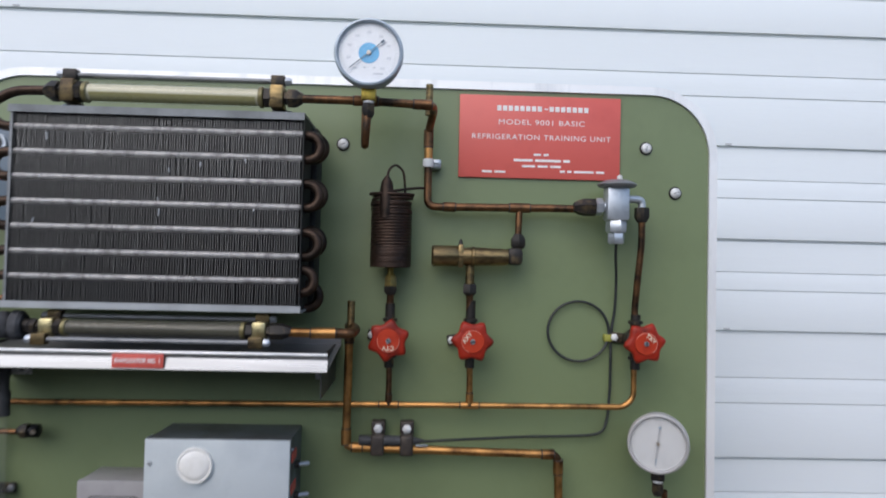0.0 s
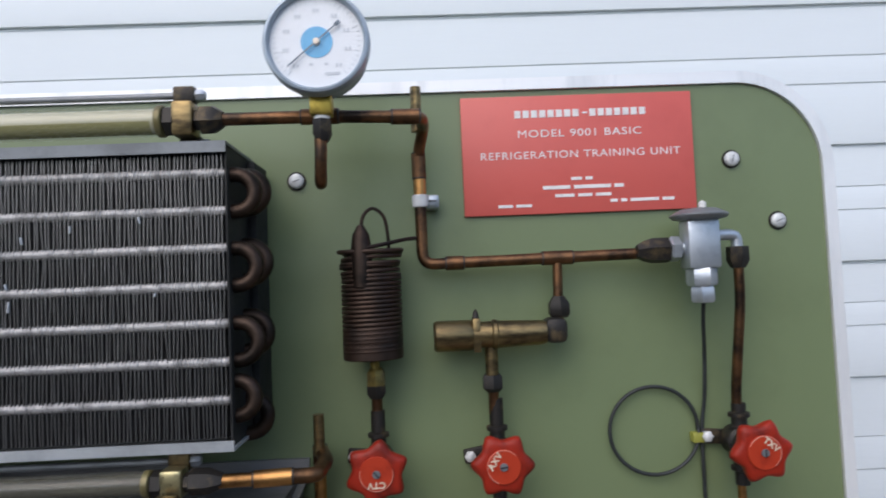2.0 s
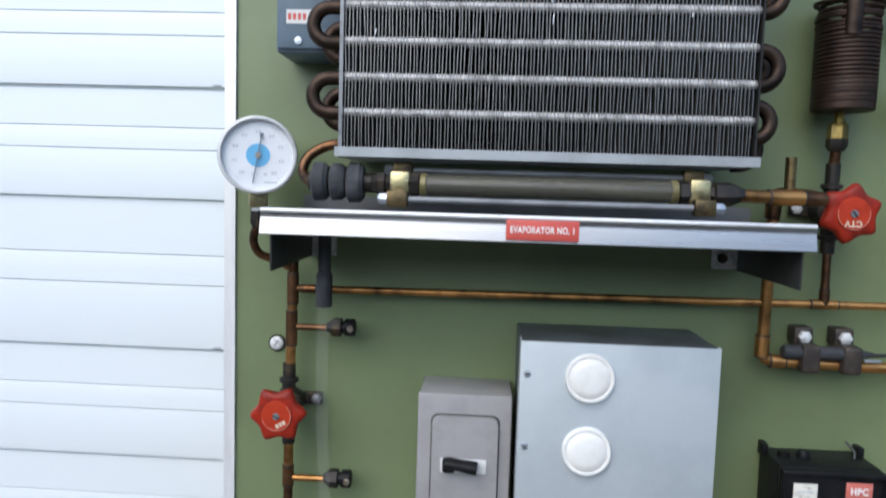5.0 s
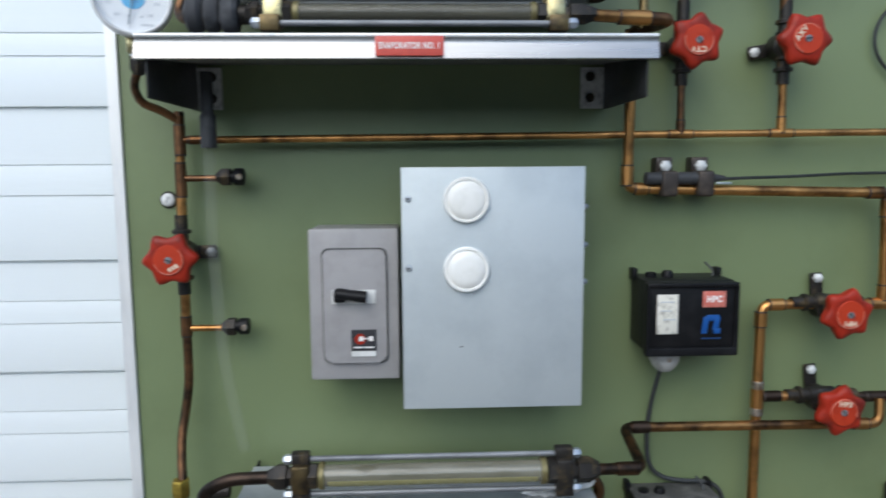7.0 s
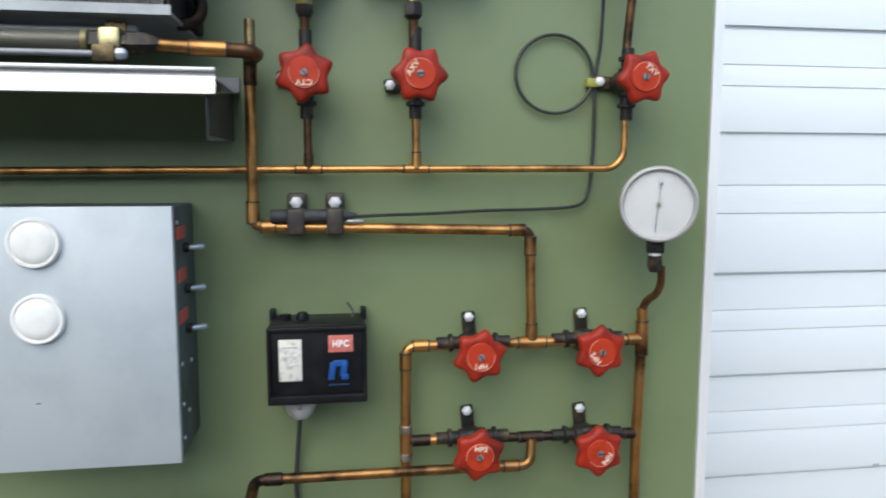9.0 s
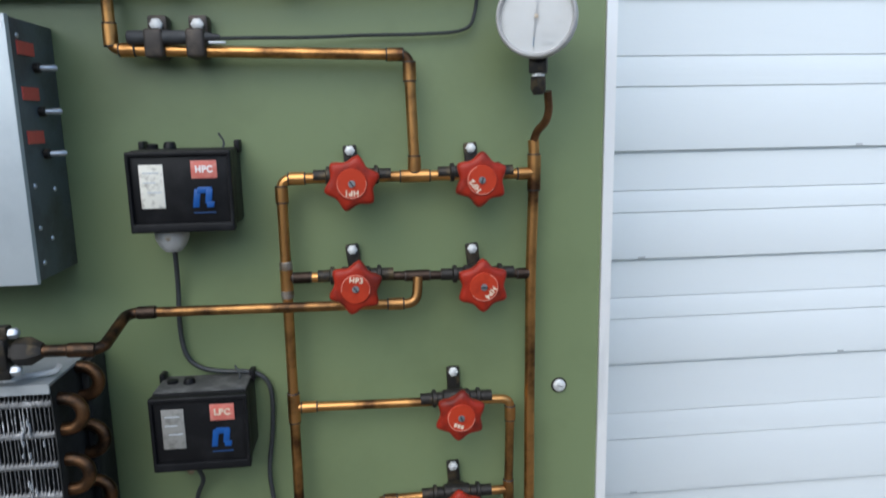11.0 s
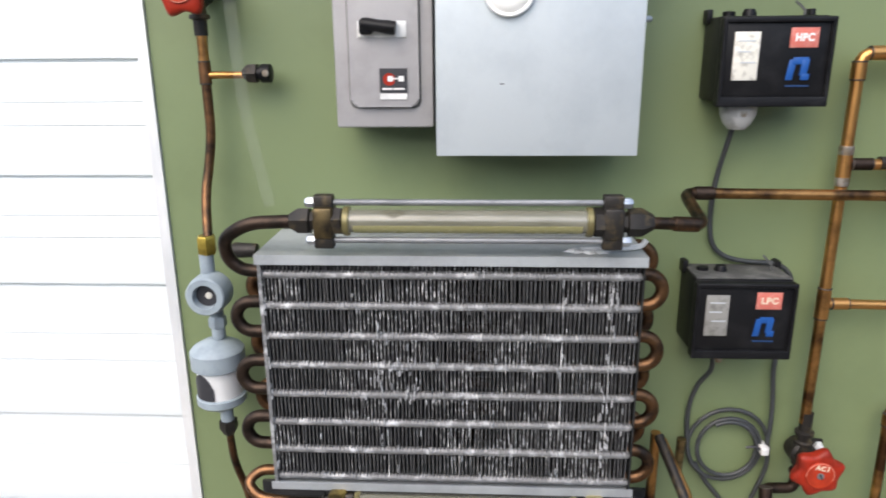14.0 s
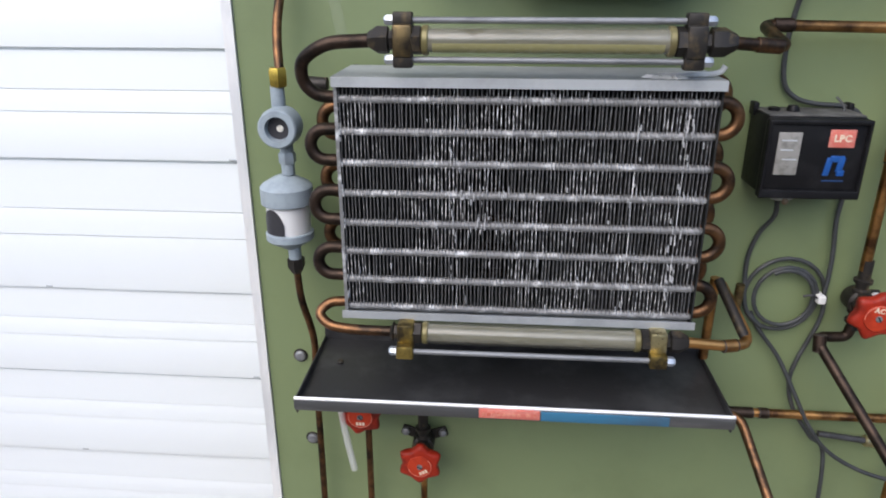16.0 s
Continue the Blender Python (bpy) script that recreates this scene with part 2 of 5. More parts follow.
VINYL = clear("cloudy_vinyl", (0.56, 0.58, 0.52), 0.95, 0.35)
LENS = clear("gauge_lens", (0.9, 0.92, 0.95), 0.93, 0.03)
LABELFADED = mat("faded_red_label", (0.58, 0.15, 0.115), 0.5, 0, (0.62, 0.25, 0.20), 160, 0.45)
MILKY = clear("crazed_gauge_lens", (0.46, 0.455, 0.44), 0.50, 0.35)
CLAMP = mat("brown_black_strap", (0.040, 0.032, 0.027), 0.5, 0.2, (0.075, 0.058, 0.045), 90, 0.45, bump=0.2)
LABELRED = mat("small_red_label", (0.62, 0.10, 0.075), 0.45, 0, (0.55, 0.09, 0.07), 80, 0.4)
TAPE = mat("white_tape", (0.72, 0.72, 0.70), 0.5, 0, (0.6, 0.6, 0.58), 60, 0.4)
YELLOW = mat("yellow_strap", (0.34, 0.34, 0.06), 0.5)
# ground stays out of view; its tone is set for bounced light
GROUND = mat("unseen_ground", (0.22, 0.20, 0.165), 0.95, 0, (0.15, 0.135, 0.11), 1.5, 0.5, bump=0.6, bump_scale=60)
DARKWALL = mat("unseen_dark_wall", (0.16, 0.17, 0.165), 0.85, 0, (0.12, 0.128, 0.122), 3, 0.5, bump=0.4, bump_scale=60)


# ---- mesh tools ----
def thing(name, label, category, at=(0, 0, 0), group="", kind="", turn=None):
    """An Empty at the base of a thing; with turn its parts are in its own axes, else in the world's."""
    ob = new(name)
    ob.empty_display_size = 0.02
    ob.matrix_basis = Matrix.Translation(at) @ turn if turn else Matrix.Translation(at)
    ob["own_axes"] = 1 if turn else 0
    return tagged(ob, label, category, group, kind)


def part(name, bm, material, parent, label="", kind="", angle=38):
    me = bpy.data.meshes.new(name)
    bmesh.ops.recalc_face_normals(bm, faces=bm.faces)
    bm.to_mesh(me)
    bm.free()
    me.materials.append(material)
    me.polygons.foreach_set("use_smooth", [True] * len(me.polygons))
    me.set_sharp_from_angle(angle=radians(angle))
    ob = new(name, me)
    if parent:
        ob.parent = parent
        if parent.data is None and not parent["own_axes"]:
            ob.matrix_parent_inverse = parent.matrix_basis.inverted()
    return tagged(ob, label, "", "", kind)


def block(x0, x1, y0, y1, z0, z1, bevel=0.0, bm=None, seg=2):
    b = bmesh.new()
    bmesh.ops.create_cube(b, size=1, matrix=Matrix.Translation(((x0 + x1) / 2, (y0 + y1) / 2, (z0 + z1) / 2)) @ Matrix.Diagonal((x1 - x0, y1 - y0, z1 - z0, 1)))
    if bevel:
        bmesh.ops.bevel(b, geom=b.edges[:], offset=bevel, segments=seg, affect="EDGES", profile=0.5)
    if bm is None:
        return b
    me = bpy.data.meshes.new("t")
    b.to_mesh(me)
    b.free()
    bm.from_mesh(me)
    bpy.data.meshes.remove(me)
    return bm


def frame_of(axis):
    w = Vector(axis).normalized()
    u = w.cross(Vector((0, 0, 1)) if abs(w.z) < 0.9 else Vector((1, 0, 0))).normalized()
    return u, w.cross(u), w


def lathe(profile, base, axis, n=24, bm=None, spin=0.0):
    """Turns a profile of (height, radius) about an axis through base."""
    bm = bm or bmesh.new()
    u, v, w = frame_of(axis)
    base = Vector(base)
    rings = []
    for hgt, r in profile:
        c = base + w * hgt
        if r < 1e-6:
            rings.append([bm.verts.new(c)])
        else:
            rings.append([bm.verts.new(c + (u * math.cos(a) + v * math.sin(a)) * r) for a in (spin + 2 * math.pi * k / n for k in range(n))])
    for a, b in zip(rings, rings[1:]):
        for k in range(n):
            f = [a[k % len(a)], a[(k + 1) % len(a)], b[(k + 1) % len(b)], b[k % len(b)]]
            f = list(dict.fromkeys(f))
            if len(f) > 2:
                bm.faces.new(f)
    return bm


def rod(base, axis, length, r, bevel=0.0008, n=20, bm=None):
    e = min(bevel, r * 0.4, length * 0.3)
    return lathe([(0, 0), (0, r - e), (e, r), (length - e, r), (length, r - e), (length, 0)], base, axis, n, bm)


def hexa(base, axis, length, r, bm=None, spin=0.0):
    return lathe([(0, 0), (0, r * 0.86), (length * 0.14, r), (length * 0.86, r), (length, r * 0.86), (length, 0)], base, axis, 6, bm, spin)


def rounded(points, fillet):
    pts = [Vector(p) for p in points]
    out = [pts[0]]
    for a, b, c in zip(pts, pts[1:], pts[2:]):
        d1, d2 = (a - b), (c - b)
        d = min(fillet, d1.length * 0.49, d2.length * 0.49)
        p, q = b + d1.normalized() * d, b + d2.normalized() * d
        if d1.normalized().dot(d2.normalized()) < -0.999:
            out.append(b)
        else:
            out += [p.lerp(b, t).lerp(b.lerp(q, t), t) for t in (0, 0.17, 0.34, 0.5, 0.66, 0.83, 1)]
    return out + [pts[-1]]


def flowing(points, steps=6):
    pts = [Vector(p) for p in points]
    ext = [2 * pts[0] - pts[1], *pts, 2 * pts[-1] - pts[-2]]
    out = []
    for p0, p1, p2, p3 in zip(ext, ext[1:], ext[2:], ext[3:]):
        for k in range(steps):
            t = k / steps
            out.append(0.5 * ((2 * p1) + (p2 - p0) * t + (2 * p0 - 5 * p1 + 4 * p2 - p3) * t * t + (3 * p1 - p0 - 3 * p2 + p3) * t ** 3))
    return out + [pts[-1]]


def sweep(path, r, n=12, bm=None, hollow=False):
    """A round tube along a path of points."""
    bm = bm or bmesh.new()
    path = [p for k, p in enumerate(path) if k == 0 or (p - path[k - 1]).length > 1e-6]
    w = (path[1] - path[0]).normalized()
    u = frame_of(w)[0]
    rings = []
    for k, p in enumerate(path):
        w = (path[min(k + 1, len(path) - 1)] - path[max(k - 1, 0)]).normalized()
        u = (u - w * u.dot(w)).normalized()
        v = w.cross(u)
        rings.append([bm.verts.new(p + (u * math.cos(a) + v * math.sin(a)) * r) for a in (2 * math.pi * i / n for i in range(n))])
    for a, b in zip(rings, rings[1:]):
        for k in range(n):
            bm.faces.new((a[k], a[(k + 1) % n], b[(k + 1) % n], b[k]))
    if not hollow:
        bm.faces.new(rings[0])
        bm.faces.new(rings[-1])
    return bm


def pipe(points, r, fillet=0.012, n=12):
    return sweep(rounded(points, fillet), r, n)


def lettering(text, size, place, turn, material, parent, bold=0.0, width=0.0, deep=0.0003, name="lettering"):
    """Words in the built-in font, centred at place; turn: a rotation of the upright, front-facing text about the front axis, in degrees."""
    cu = bpy.data.curves.new("t", "FONT")
    cu.body, cu.size, cu.align_x, cu.align_y, cu.extrude, cu.offset = text, size, "CENTER", "CENTER", deep, bold
    cu.space_character = 1.12
    ob = bpy.data.objects.new("t", cu)
    me = bpy.data.meshes.new_from_object(ob)
    bpy.data.objects.remove(ob)
    bpy.data.curves.remove(cu)
    if width:
        w = max(v.co.x for v in me.vertices) - min(v.co.x for v in me.vertices)
        me.transform(Matrix.Diagonal((width / w, 1, 1, 1)))
    me.transform(pose(*place, 90, 0, 0) @ pose(0, 0, 0, 0, 0, turn))
    bm = bmesh.new()
    bm.from_mesh(me)
    bpy.data.meshes.remove(me)
    return part(name, bm, material, parent)


def bars(spans, z, h, y, material, parent, name="lettering"):
    bm = bmesh.new()
    for a, b in spans:
        block(a, b, y - 0.0003, y + 0.0005, z - h / 2, z + h / 2, bm=bm)
    return part(name, bm, material, parent)


# ---- ground and house wall ----
b = bmesh.new()
bmesh.ops.create_grid(b, x_segments=2, y_segments=2, size=400)
ground = part("ground", b, GROUND, None, "unseen ground, brown tone tuned for bounced light", "structure")

house = tagged(new("wall_house"), "house wall clad in white vinyl lap siding", "wall", "", "structure")
house["own_axes"] = 0
WALL_Y = 0.40
part("backing", block(-5, 5, WALL_Y, WALL_Y + 0.15, 0.0, 2.9), SIDING, house)


def siding_mesh(h, double):
    """One course: a lap with a folded middle and a butt edge, 10 m long."""
    prof = [(-0.005, -0.002), (-0.0080, -0.0075), (-0.0070, -0.0098), (0.002, -0.0107), (0.330 * h, -0.0092), (0.392 * h, -0.0074), (0.398 * h, -0.0092), (0.47 * h, -0.0086), (0.545 * h, -0.0076),
            (0.592 * h, -0.0058), (0.598 * h, -0.0074), (0.66 * h, -0.0070), (h - 0.016, -0.0052)]
    prof += [(h - 0.0122, -0.0050), (h - 0.0116, -0.0030), (h - 0.0104, -0.0046)] if double else []
    prof += [(h - 0.004, -0.0045), (h, -0.001)]
    bm = bmesh.new()
    rows = []
    for k in range(41):
        x = -5 + 10 * k / 40
        rows.append([bm.verts.new((x, y + 0.0007 * math.sin(2.1 * x + 9 * h), z)) for z, y in prof])
    for a, c in zip(rows, rows[1:]):
        for k in range(len(prof) - 1):
            bm.faces.new((a[k], c[k], c[k + 1], a[k + 1]))
    return bm


courses = [0.06, 0.226, 0.400, 0.565, 0.794, 0.966, 1.135, 1.359, 1.522, 1.689, 1.895, 2.05, 2.21, 2.42, 2.58, 2.74, 2.9]
for z0, z1 in zip(courses, courses[1:]):
    board = part("siding_board", siding_mesh(z1 - z0, z0 in courses[1::2] or z0 in courses[4::6]), SIDING, house, angle=25)
    board.location = (0, WALL_Y, z0)
    for k in range(3):
        notch = block(-0.006, 0.006, -0.0112, -0.0080, -0.0065, -0.0030, 0.0008)
        weep = part("weep_notch", notch, INKGREY, board)
        weep.location = (-1.55 + 0.61 * k + (0.35 if z0 in courses[::2] else 0.0) + (1.0 if k > 1 else 0), 0, 0)

# unseen plain walls, added behind and beside the camera to block low skylight
for name, x0, x1, y0, y1 in (("unseen_wall_south", -5.2, 5.2, -4.7, -4.5), ("unseen_wall_west", -5.2, -5.0, -4.5, WALL_Y), ("unseen_wall_east", 5.0, 5.2, -4.5, WALL_Y)):
    wall = part(name, block(x0, x1, y0, y1, 0.0, 2.2, 0.02), DARKWALL, None, "", "structure")
    tagged(wall, "unseen plain dark wall added to block low skylight", "wall", "", "structure")

# ---- the training panel ----
L, R, TOP, RAD = -0.419, 0.4685, 1.6645, 0.072


def outline(grow, rad):
    """The board's outline with round upper corners, counter-clockwise from the lower left."""
    pts = [(L - grow, 0.0), (R + grow, 0.0)]
    for cx, a0 in ((R + grow - rad, 0), (L - grow + rad, 90)):
        pts += [(cx + rad * math.cos(radians(a0 + 7.5 * k)), TOP + grow - rad + rad * math.sin(radians(a0 + 7.5 * k))) for k in range(13)]
    return pts


def plate(pts, y0, y1, inner=None):
    bm = bmesh.new()
    f = [bm.verts.new((x, y0, z)) for x, z in pts]
    g = [bm.verts.new((x, y1, z)) for x, z in pts]
    n = len(pts)
    for k in range(n):
        bm.faces.new((f[k], f[(k + 1) % n], g[(k + 1) % n], g[k]))
    if inner is None:
        bm.faces.new(f)
        bm.faces.new(g)
    else:
        fi = [bm.verts.new((x, y0, z)) for x, z in inner]
        gi = [bm.verts.new((x, y1, z)) for x, z in inner]
        for k in range(n):
            q = (k + 1) % n
            bm.faces.new((fi[k], fi[q], gi[q], gi[k]))
            bm.faces.new((f[k], f[q], fi[q], fi[k]))
            bm.faces.new((g[k], g[q], gi[q], gi[k]))
    return bm


panel = thing("training_panel", "tall green training board with round corners and bright metal edging", "panel", (0, 0.01, 0))
part("board", plate(outline(0, RAD), 0.0, 0.019), GREEN, panel)
part("edging", plate(outline(0.0105, RAD + 0.0105), -0.003, 0.030, outline(0.0006, RAD)), TRIM, panel, "bare aluminium edging")


def bolt_head(x, z, r=0.0062, y=0.0):
    dull = z < 0.8
    t = thing("bolt", "dull grey round-head bolt in the green board" if dull else "zinc round-head bolt with a dark washer in the green board", "bolt", (x, y, z), "bolts in the board")
    part("washer", rod((x, y, z), (0, -1, 0), 0.0014, r * 1.28), BLACKENED, t)
    b = lathe([(0.0014, r), (0.003, r), (0.0040, r * 0.88), (0.0046, r * 0.55), (0.0048, 0)], (x, y, z), (0, -1, 0), 20)
    head = part("head", b, ROD if dull else BOLT, t)
    slot = block(-r * 0.5, r * 0.5, -0.0050, -0.0040, -0.0004, 0.0004)
    slot.transform(Matrix.Translation((x, y, z)) @ Matrix.Rotation(40 * x + 9 * z, 4, "Y"))
    part("slot", slot, ROD, head)


for bx, bz in ((0.0255, 1.5945), (0.3915, 1.6000), (0.4280, 1.5465), (0.4290, 0.9170), (-0.3810, 1.2335), (-0.3765, 0.5660), (-0.3830, 0.6730)):
    bolt_head(bx, bz)

# ---- sign ----
sign = thing("nameplate", "red laminate nameplate with white engraved words on the green board", "sign", (0.262, 0, 1.61))
part("plate", block(0.1638, 0.3590, -0.0035, 0.0, 1.5592, 1.6590, 0.0006), SIGNRED, sign)
SY = -0.0036
bars([(0.2088 + 0.0070 * k, 0.2140 + 0.0070 * k) for k in range(8)] + [(0.2722 + 0.0070 * k, 0.2774 + 0.0070 * k) for k in range(7)], 1.6435, 0.0062, SY, WHITE, sign)
bars([(0.2660, 0.2704)], 1.6435, 0.0014, SY, WHITE, sign)
lettering("MODEL 9001 BASIC", 0.0088, (0.263, SY, 1.6265), 0, WHITE, sign, 0.0, 0.104)
lettering("REFRIGERATION TRAINING UNIT", 0.0088, (0.263, SY, 1.6085), 0, WHITE, sign, 0.0, 0.168)
for z, h, spans in ((1.588, 0.0026, ((0.254, 0.263), (0.266, 0.272))), (1.581, 0.0030, ((0.230, 0.253), (0.256, 0.287), (0.290, 0.298))), (1.574, 0.0026, ((0.240, 0.256), (0.259, 0.271), (0.274, 0.287))),
                    (1.5685, 0.0026, ((0.286, 0.292), (0.295, 0.300), (0.303, 0.327), (0.330, 0.340))), (1.5665, 0.0024, ((0.192, 0.204), (0.207, 0.220)))):
    bars(spans, z, h, SY, WHITE, sign)


# ---- finned coils ----
def coil(name, label, z0, z1, tubes, fin_material, edge_material, tube_material, right_material, count, tube_r, seed, bends_right, bends_left):
    x0, x1, y0, y1 = -0.3060, -0.0060, -0.100, -0.022
    lip = 0.0066
    rnd = random.Random(seed)
    t = thing(name, label, "finned coil", (-0.156, -0.06, z0), "finned coils")
    rows = 16
    for k in range(count):
        bm = bmesh.new()
        x = x0 + 0.003 + (x1 - x0 - 0.006) * k / (count - 1)
        lean, ph, wob = rnd.uniform(-0.0004, 0.0004), rnd.uniform(0, 6.3), rnd.uniform(0.00015, 0.00045)
        bent = rnd.random() < 0.10
        at = rnd.uniform(0.1, 0.9)
        rings = []
        for r in range(rows + 1):
            s = r / rows
            z = z0 + 0.006 + (z1 - z0 - 0.012) * s
            dx = lean * (s - 0.5) * 2 + wob * math.sin(ph + 17 * s) + (0.0011 * math.exp(-((s - at) / 0.05) ** 2) if bent else 0)
            th = 0.00036 if count < 100 else 0.00031
            fy = y0 + 0.0012 + rnd.uniform(0, 0.0006)
            rings.append([bm.verts.new(p) for p in ((x + dx - th, fy, z), (x + dx + th, fy, z), (x + th, y1, z), (x - th, y1, z))])
        for a, c in zip(rings, rings[1:]):
            for q in range(4):
                bm.faces.new((a[q], a[(q + 1) % 4], c[(q + 1) % 4], c[q]))
        share = k / count
        crusted = count < 100 and any(abs(share - c) < 0.006 for c in (0.318, 0.80, 0.925))
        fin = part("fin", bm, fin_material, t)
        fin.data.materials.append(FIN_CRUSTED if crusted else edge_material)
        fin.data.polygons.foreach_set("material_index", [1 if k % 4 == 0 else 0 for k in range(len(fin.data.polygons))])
    pitch = (x1 - x0 - 0.006) / (count - 1)
    for z in tubes:
        prof = [(0, 0), (0, tube_r * 0.7)]
        for k in range(count):
            h = 0.003 + pitch * k
            prof += [(h - pitch * 0.32, tube_r * 0.94), (h - pitch * 0.12, tube_r * rnd.uniform(0.94, 1.06)), (h + pitch * 0.12, tube_r * rnd.uniform(0.90, 1.0)), (h + pitch * 0.3, tube_r * 0.94)]
        prof += [(x1 - x0, tube_r * 0.7), (x1 - x0, 0)]
        part("coil_tube", lathe(prof, (x0, y0 + tube_r + 0.0008, z), (1, 0, 0), 10), tube_material, t, "tube with a collar at each fin")
    flecks = random.Random(seed + 40)
    for k in range(9 if count > 100 else 0):
        fx, fz, tall = flecks.uniform(x0 + 0.02, x1 - 0.02), flecks.uniform(z0 + 0.015, z1 - 0.02), flecks.uniform(0.002, 0.009)
        b = block(-0.0004, 0.0004, -0.0010, 0.0010, -tall / 2, tall / 2, 0.0002)
        b.transform(Matrix.Translation((fx, y0 + 0.0008, fz)) @ Matrix.Rotation(flecks.uniform(-0.3, 0.3), 4, "Y"))
        part("pale_fleck", b, INKPALE, t, "pale fleck stuck on the fins")
    if count < 100:
        crust = bmesh.new()
        for k in range(190):
            column = flecks.choice((0.318, 0.80, 0.925, 0.925, None, None))
            if column is None:
                fx, fz = x0 + (x1 - x0) * min(0.97, max(0.02, flecks.gauss(0.5, 0.28))), flecks.uniform(z0 + 0.01, z1 - 0.012)
            else:
                fx, fz = x0 + (x1 - x0) * column + flecks.gauss(0, 0.0022), flecks.uniform(z0 + 0.01, z1 - 0.012)
            if k < 45:
                fx, fz = x0 + (x1 - x0) * flecks.gauss(0.385, 0.055), flecks.choice(tubes[3:5]) + flecks.gauss(0.002, 0.005)
            if 45 <= k < 75:
                fx, fz = x0 + flecks.uniform(0.0, 0.003), flecks.uniform(z0 + 0.01, z1 - 0.012)
            wide, tall = flecks.uniform(0.0002, 0.0005), flecks.uniform(0.0020, 0.0068)
            block(fx - wide, fx + wide, y0 - flecks.uniform(0.0001, 0.0010), y0 + 0.0020, fz - tall / 2, fz + tall / 2, bm=crust)
        part("scale_crust", crust, SCALE, t, "white crust of scale on the fins", "stuff")
    part("end_flange", block(x0 - 0.0010, x0 + 0.0018, y0 - 0.0010, y0 + 0.0002, z0 + 0.001, z1 - 0.004), ROD if count > 100 else COIL_TUBE_DULL, t, "dull sheet metal end flange")
    for z in tubes:
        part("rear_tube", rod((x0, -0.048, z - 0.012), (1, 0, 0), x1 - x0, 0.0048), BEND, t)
    # no real plate here: a dark sheet imitates the shade behind the bends
    part("shade_plate", block(x1 + 0.0012, x1 + 0.0075, -0.044, -0.004, z0 + 0.003, z1 - 0.003, 0.001), COIL_DARK, t, "dark plate standing in for shade behind the bends")
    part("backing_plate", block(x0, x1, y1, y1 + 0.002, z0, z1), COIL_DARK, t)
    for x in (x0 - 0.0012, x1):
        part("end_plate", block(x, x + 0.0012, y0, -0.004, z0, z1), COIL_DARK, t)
    top = block(x0 - 0.002, x1 + 0.002, y0 - 0.003, y1, z1 - 0.001, z1 + 0.0012)
    block(x0 - 0.002, x1 + 0.002, y0 - 0.0042, y0 - 0.003, z1 - lip, z1 + 0.0012, bm=top)
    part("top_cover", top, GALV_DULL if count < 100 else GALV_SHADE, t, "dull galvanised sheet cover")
    low = block(x0 - 0.003, x1 + 0.003, y0 - 0.003, -0.004, z0 - 0.0012, z0 + 0.001)
    block(x0 - 0.003, x1 + 0.003, y0 - 0.0042, y0 - 0.003, z0 - 0.0012, z0 + 0.0058, bm=low)
    part("bottom_cover", low, GALV_DULL, t, "dull galvanised sheet cover")
    for side, lot in ((1, bends_right), (-1, bends_left)):
        for y, za, zb, reach in lot:
            xe = x1 if side > 0 else x0
            r = (za - zb) / 2
            path = [Vector((xe - side * 0.002, y, za))] + [Vector((xe + side * (reach - r + r * math.sin(math.pi * k / 12)), y, (za + zb) / 2 + r * math.cos(math.pi * k / 12))) for k in range(13)] + [Vector((xe - side * 0.002, y, zb))]
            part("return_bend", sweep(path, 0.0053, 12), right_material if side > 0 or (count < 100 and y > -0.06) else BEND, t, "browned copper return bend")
    return t


T1 = [1.5870 - 0.0259 * k for k in range(8)]
T2 = [0.9655 - 0.0261 * k for k in range(8)]
coil("evaporator_coil", "finned evaporator coil with dark fin faces and bright tubes", 1.4000, 1.6070, T1[:7], FIN, FIN_EDGE, COIL_TUBE, BEND, 112, 0.0039, 3,
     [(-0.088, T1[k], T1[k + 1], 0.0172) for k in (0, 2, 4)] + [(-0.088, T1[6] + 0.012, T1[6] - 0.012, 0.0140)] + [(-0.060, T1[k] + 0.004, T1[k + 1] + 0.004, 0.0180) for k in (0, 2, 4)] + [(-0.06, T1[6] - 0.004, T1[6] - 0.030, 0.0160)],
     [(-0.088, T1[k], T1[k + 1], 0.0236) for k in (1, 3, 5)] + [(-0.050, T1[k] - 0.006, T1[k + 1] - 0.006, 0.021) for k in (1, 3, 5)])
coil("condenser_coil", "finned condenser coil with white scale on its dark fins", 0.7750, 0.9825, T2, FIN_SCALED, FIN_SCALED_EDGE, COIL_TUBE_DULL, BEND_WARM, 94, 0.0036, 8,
     [(-0.088, T2[k], T2[k + 1], 0.0180) for k in (0, 2, 4)] + [(-0.088, T2[6], T2[7], 0.0180)] + [(-0.050, T2[k] + 0.013, T2[k + 1] + 0.013, 0.018) for k in (0, 2, 4, 6)],
     [(-0.088, T2[k], T2[k + 1], 0.0255) for k in (1, 3, 5)] + [(-0.050, T2[k] + 0.013, T2[k + 1] + 0.013, 0.024) for k in (1, 3, 5)])


